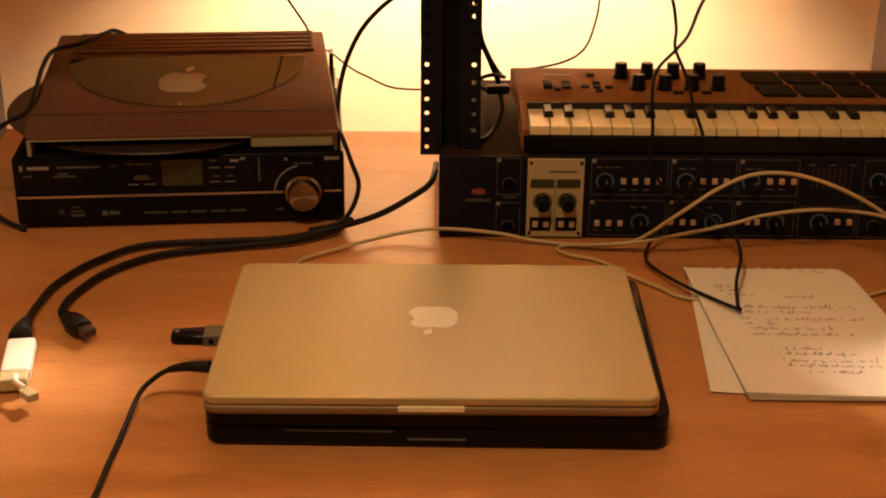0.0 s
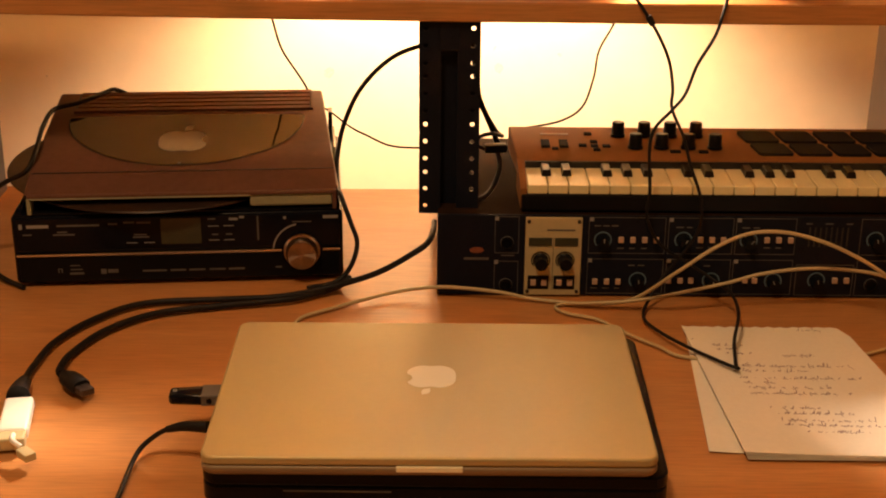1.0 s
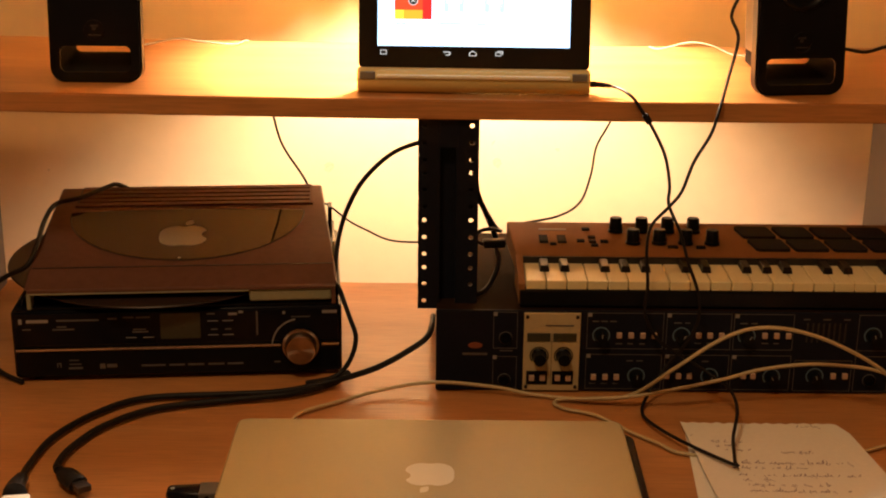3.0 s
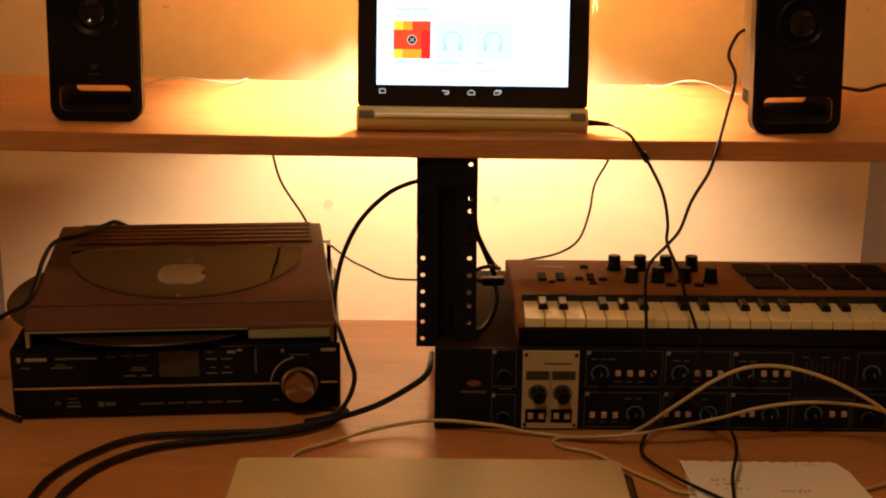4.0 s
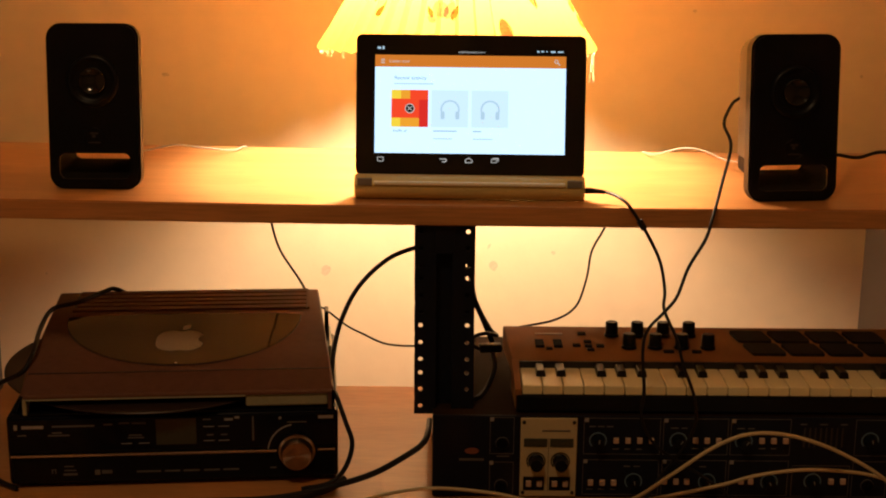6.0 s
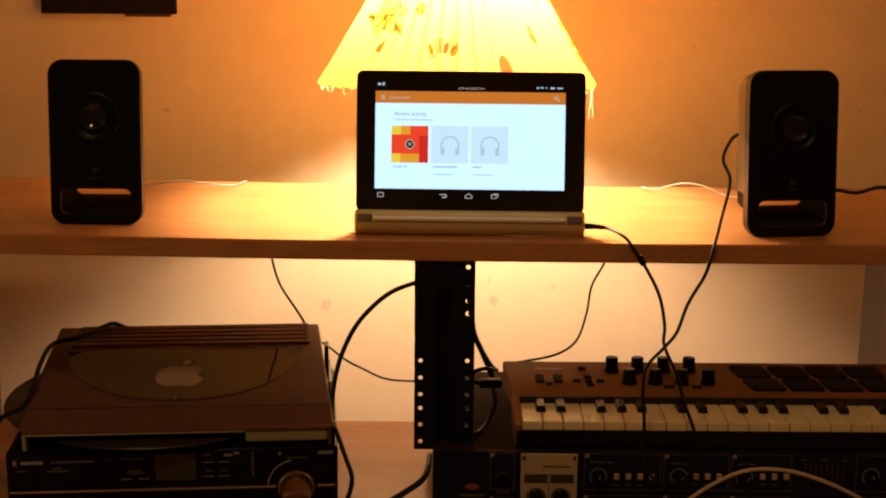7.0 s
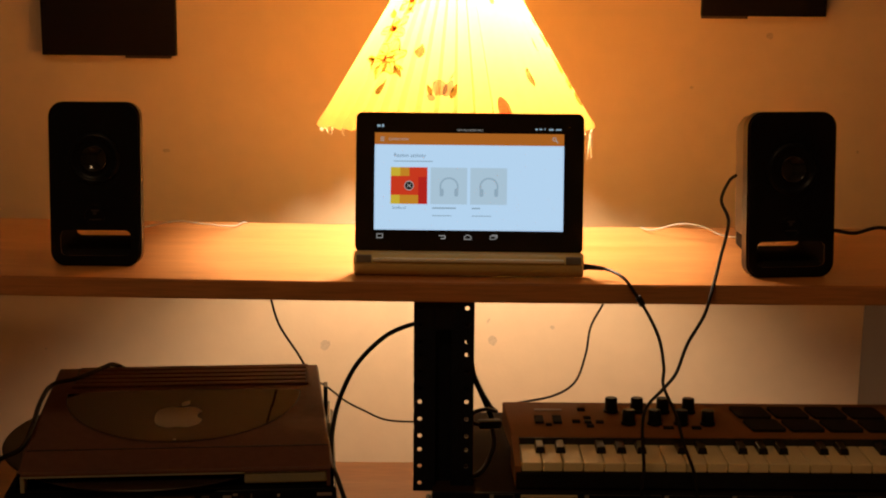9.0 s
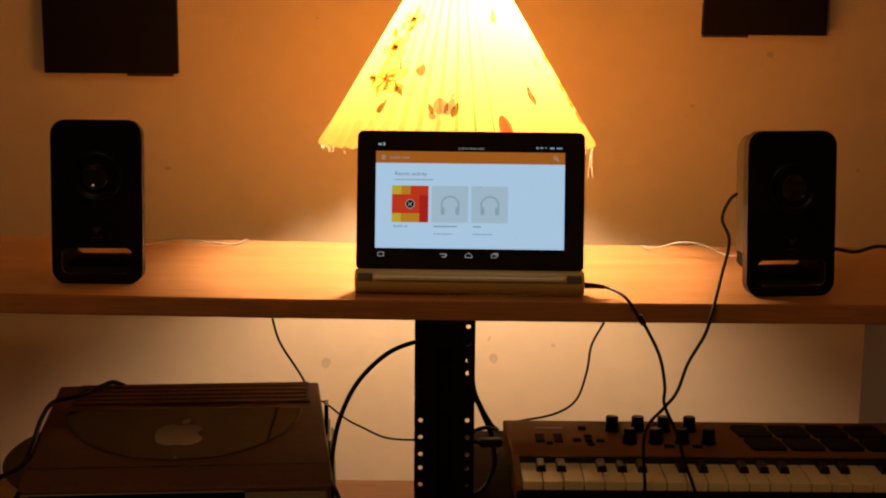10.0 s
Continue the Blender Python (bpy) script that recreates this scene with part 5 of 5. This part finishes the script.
hdmi = cable("display_cable", "black display cable ending in a loose moulded plug", [(-0.3080, 1.0400, 0.010), (-0.3125, 1.0560, 0.007), (-0.3107, 1.0879, 0.005), (-0.2920, 1.1335, 0.005), (-0.2544, 1.1703, 0.005), (-0.1960, 1.1890, 0.005), (-0.1361, 1.2030, 0.006), (-0.1010, 1.2260, 0.006), (-0.084, 1.236, 0.014)], 0.0031, BLACK_RUBBER,
             [(lathe([(0, 0.0), (0.0036, 0.0), (0.0042, 0.008), (0.0062, 0.012), (0.0086, 0.018), (0.0092, 0.026), (0.0090, 0.036), (0.0078, 0.0385), (0, 0.0385)], 20, None, pose(-0.3105, 1.047, 0.0095, 90, 0, 40) @ Matrix.Diagonal((1.0, 0.72, 1.0, 1.0))), BLACK_RUBBER, "plug_body", "black moulded plug"),
              (box(-0.0058, 0.0058, -0.0028, 0.0028, 0.037, 0.050, 0.0006, m=pose(-0.3105, 1.047, 0.0095, 90, 0, 40)), CHROME_DARK, "contact", "dull metal plug tip")])
adapter = thing("white_adapter", "white display adapter with a short bent lead, on the desk", "adapter", at=(-0.3245, 0.970, 0.0075), turn=9.4)
smooth(part("body", box(-0.0112, 0.0112, -0.028, 0.026, -0.0055, 0.0055, 0.003, 3), WHITE_PLASTIC, adapter), 50)
# this end's shade is given by a duller cream than the body
part("grey_end", box(-0.0105, 0.0105, -0.0425, -0.028, -0.005, 0.005, 0.0015), CREAM, adapter, "greyish shaded end")
smooth(part("short_lead", tube([(0.002, -0.036, 0.005), (0.003, -0.048, 0.007), (0.010, -0.056, 0.005)], 0.0022), WHITE_PLASTIC, adapter), 60)
part("mini_plug", box(-0.0045, 0.0045, -0.007, 0.007, -0.003, 0.003, 0.0008, m=pose(0.014, -0.063, 0.003, 0, 0, 35)), CREAM, adapter, "small pale plug")

cable("power_cable", "thin black power lead plugged into the silver laptop", [(-0.1673, 0.9124, 0.0330), (-0.1853, 0.9166, 0.0310), (-0.1988, 0.9212, 0.0260), (-0.2124, 0.9237, 0.0160), (-0.2216, 0.9142, 0.0080), (-0.2247, 0.8672, 0.0030), (-0.2260, 0.8271, 0.0030), (-0.2268, 0.7885, 0.0030), (-0.2320, 0.7400, 0.0030), (-0.2360, 0.6800, 0.0030)], 0.0019, BLACK_RUBBER,
      [(tube([(-0.1988, 0.9212, 0.0260), (-0.1853, 0.9166, 0.0310), (-0.1673, 0.9124, 0.0330)], 0.0026, 12, 5, None, 0.0046), BLACK_RUBBER, "plug", "black moulded plug")])
cable("arched_cable", "black cable arching from the rack rail towards the record player", [(0.025, 1.345, 0.190), (-0.003, 1.342, 0.2110), (-0.023, 1.340, 0.2093), (-0.050, 1.340, 0.1969), (-0.0775, 1.340, 0.1688), (-0.0944, 1.335, 0.1346), (-0.1010, 1.325, 0.1040), (-0.1000, 1.300, 0.085), (-0.0930, 1.268, 0.080),
                                                                         (-0.0850, 1.258, 0.0610), (-0.0788, 1.254, 0.0411), (-0.0850, 1.250, 0.0190), (-0.0990, 1.243, 0.0060), (-0.125, 1.2335, 0.0035)], 0.0023, BLACK_RUBBER)
cable("thin_black_lead", "thin black lead hanging behind the record player", [(-0.1960, 1.520, 0.260), (-0.1830, 1.505, 0.2050), (-0.1800, 1.500, 0.1961), (-0.1708, 1.500, 0.1643), (-0.1448, 1.500, 0.1208), (-0.128, 1.492, 0.075), (-0.12, 1.49, 0.003)], 0.0013, BLACK_RUBBER)
cable("thin_black_lead", "thin black lead running along the wall to the rack rail", [(-0.128, 1.452, 0.113), (-0.1206, 1.460, 0.1106), (-0.0970, 1.460, 0.0921), (-0.0790, 1.460, 0.0825), (-0.0551, 1.460, 0.0717), (-0.0249, 1.460, 0.0694), (0.01, 1.46, 0.072)], 0.0011, BLACK_RUBBER)
cable("thin_black_lead", "thin black lead dropping from the shelf to the music keyboard", [(0.205, 1.515, 0.262), (0.188, 1.46, 0.236), (0.1717, 1.420, 0.2132), (0.1588, 1.420, 0.1869), (0.1544, 1.420, 0.1575), (0.1442, 1.420, 0.1275), (0.1215, 1.420, 0.1122), (0.0809, 1.405, 0.1080), (0.070, 1.375, 0.110)], 0.0012, BLACK_RUBBER)
cable("audio_cable", "thin black audio lead hanging from tablet and speaker in a loop", [(0.1345, 1.2625, 0.2845), (0.1526, 1.2600, 0.2837), (0.1663, 1.2380, 0.2805), (0.1769, 1.2310, 0.2673), (0.1877, 1.2280, 0.2504), (0.1989, 1.2280, 0.2272), (0.2042, 1.2280, 0.2010), (0.2040, 1.2240, 0.1840), (0.2148, 1.2160, 0.1600),
                                                                            (0.2221, 1.2105, 0.1347), (0.2329, 1.2100, 0.1056), (0.2351, 1.2120, 0.0787), (0.2243, 1.2130, 0.0539), (0.2055, 1.2110, 0.0287), (0.1894, 1.1964, 0.0080), (0.1825, 1.1710, 0.0060), (0.1879, 1.1468, 0.0060), (0.2091, 1.1065, 0.0080), (0.2436, 1.0600, 0.0105),
                                                                            (0.2448, 1.0640, 0.0120), (0.2490, 1.0950, 0.0180), (0.2591, 1.1322, 0.0260), (0.2612, 1.1755, 0.0260), (0.2505, 1.2012, 0.0280), (0.2279, 1.2110, 0.0401), (0.2091, 1.2130, 0.0511), (0.1953, 1.2130, 0.0647), (0.1862, 1.2120, 0.0864), (0.1870, 1.2100, 0.1132),
                                                                            (0.1847, 1.2120, 0.1474), (0.1883, 1.2160, 0.1670), (0.2041, 1.2220, 0.1830), (0.2156, 1.2280, 0.1958), (0.2243, 1.2280, 0.2222), (0.2380, 1.2280, 0.2483), (0.2443, 1.2310, 0.2689), (0.2540, 1.2480, 0.2960), (0.2640, 1.2680, 0.3260), (0.2590, 1.2800, 0.3440), (0.2680, 1.2950, 0.3590), (0.2760, 1.3020, 0.3640)], 0.0015, BLACK_RUBBER,
      [(tube([(0.1322, 1.2625, 0.2848), (0.1420, 1.2622, 0.2845), (0.1510, 1.2605, 0.2838)], 0.0030, 12, 4, None, 0.0020), BLACK_RUBBER, "jack_plug", "black jack plug"),
       (tube([(0.1790, 1.2300, 0.2650), (0.1835, 1.2290, 0.2575)], 0.0029, 12, 3), BLACK_RUBBER, "slider", "small black cable splitter")])
cable("cream_cable", "cream cable lying behind the laptop and arching over the desk", [(-0.118, 1.105, 0.004), (-0.1280, 1.135, 0.004), (-0.1248, 1.1648, 0.004), (-0.0937, 1.1902, 0.004), (-0.0435, 1.2180, 0.0065), (-0.0013, 1.2190, 0.0120), (0.0515, 1.2160, 0.0090), (0.0875, 1.2110, 0.004), (0.1387, 1.2008, 0.004), (0.1760, 1.1950, 0.012),
                                                                         (0.2085, 1.1700, 0.0483), (0.2415, 1.1700, 0.0727), (0.2699, 1.1700, 0.0862), (0.2994, 1.1700, 0.0880), (0.3297, 1.1700, 0.0814), (0.3610, 1.1700, 0.0683), (0.3923, 1.1700, 0.0497), (0.430, 1.17, 0.020), (0.48, 1.175, 0.004), (0.55, 1.18, 0.004)], 0.0017, CREAM_CABLE)
cable("cream_cable", "cream cable running in front of the rack audio unit", [(0.420, 1.13, 0.004), (0.3821, 1.1115, 0.003), (0.3503, 1.0976, 0.003), (0.290, 1.088, 0.0025), (0.2113, 1.0942, 0.0025), (0.1890, 1.1138, 0.003), (0.1673, 1.1363, 0.003), (0.1408, 1.1693, 0.003), (0.1164, 1.1812, 0.003), (0.1055, 1.1935, 0.003), (0.1128, 1.2013, 0.004), (0.1390, 1.1950, 0.0075),
                                                                  (0.1833, 1.1900, 0.0136), (0.2537, 1.1900, 0.0292), (0.2884, 1.1900, 0.0395), (0.3285, 1.1900, 0.0453), (0.3640, 1.1900, 0.0445), (0.3994, 1.1900, 0.0387), (0.44, 1.19, 0.02), (0.50, 1.19, 0.003), (0.56, 1.19, 0.003)], 0.0016, CREAM_CABLE)
cable("speaker_lead", "white speaker lead lying along the shelf", [(-0.3020, 1.375, 0.296), (-0.3050, 1.43, 0.285), (-0.2713, 1.45, 0.2885), (-0.2482, 1.455, 0.2855), (-0.2163, 1.475, 0.2790), (-0.206, 1.505, 0.2775), (-0.203, 1.522, 0.262)], 0.0009, WHITE_WIRE)
cable("speaker_lead", "white speaker lead lying along the shelf", [(0.2170, 1.49, 0.2780), (0.2260, 1.47, 0.2790), (0.2511, 1.445, 0.2905), (0.2714, 1.43, 0.2905), (0.2900, 1.41, 0.2850), (0.308, 1.37, 0.292), (0.3150, 1.345, 0.300)], 0.0009, WHITE_WIRE)
cable("thin_black_lead", "black lead running off along the shelf behind the speaker", [(0.335, 1.345, 0.300), (0.360, 1.40, 0.291), (0.4000, 1.42, 0.2900), (0.4241, 1.42, 0.2870), (0.4509, 1.42, 0.2930), (0.49, 1.42, 0.283), (0.54, 1.43, 0.2775)], 0.0018, BLACK_RUBBER)
cable("black_lead", "black lead draped over the record player's lid", [(-0.3250, 1.4720, 0.1180), (-0.3418, 1.4559, 0.1320), (-0.3511, 1.4447, 0.1320), (-0.3702, 1.4131, 0.1300), (-0.3917, 1.3949, 0.1280), (-0.3937, 1.3562, 0.1220), (-0.3871, 1.3001, 0.1140), (-0.3923, 1.2801, 0.1010), (-0.4173, 1.2873, 0.0860), (-0.450, 1.290, 0.060), (-0.455, 1.285, 0.03), (-0.4300, 1.260, 0.0120), (-0.412, 1.246, 0.0050), (-0.39, 1.230, 0.0035)], 0.0024, BLACK_RUBBER)
cable("usb_lead", "black usb lead plugged into the back of the music keyboard", [(0.0350, 1.395, 0.150), (0.0440, 1.400, 0.128), (0.0560, 1.398, 0.108), (0.0610, 1.375, 0.110), (0.050, 1.352, 0.1195), (0.038, 1.345, 0.1185), (0.034, 1.335, 0.114), (0.045, 1.325, 0.112), (0.064, 1.330, 0.112)], 0.0020, BLACK_RUBBER,
      [(box(-0.012, 0.010, -0.005, 0.005, -0.004, 0.004, 0.0015, m=pose(0.0535, 1.328, 0.1125, 0, 0, 8)), BLACK_RUBBER, "plug", "black square usb plug")])
cable("usb_lead", "black usb lead rising from the rack unit to the keyboard", [(-0.002, 1.300, 0.0838), (0.010, 1.2720, 0.0835), (0.0260, 1.2640, 0.0835), (0.0385, 1.2640, 0.0840), (0.0490, 1.288, 0.0865), (0.0560, 1.302, 0.1000), (0.0550, 1.318, 0.1100)], 0.0023, BLACK_RUBBER)
cable("flat_strap", "flat black strap hanging beside the rack rail", [(0.030, 1.38, 0.2050), (0.0345, 1.39, 0.165), (0.0380, 1.395, 0.142), (0.0470, 1.40, 0.120), (0.0570, 1.40, 0.095), (0.058, 1.40, 0.083)], 0.0030, BLACK)
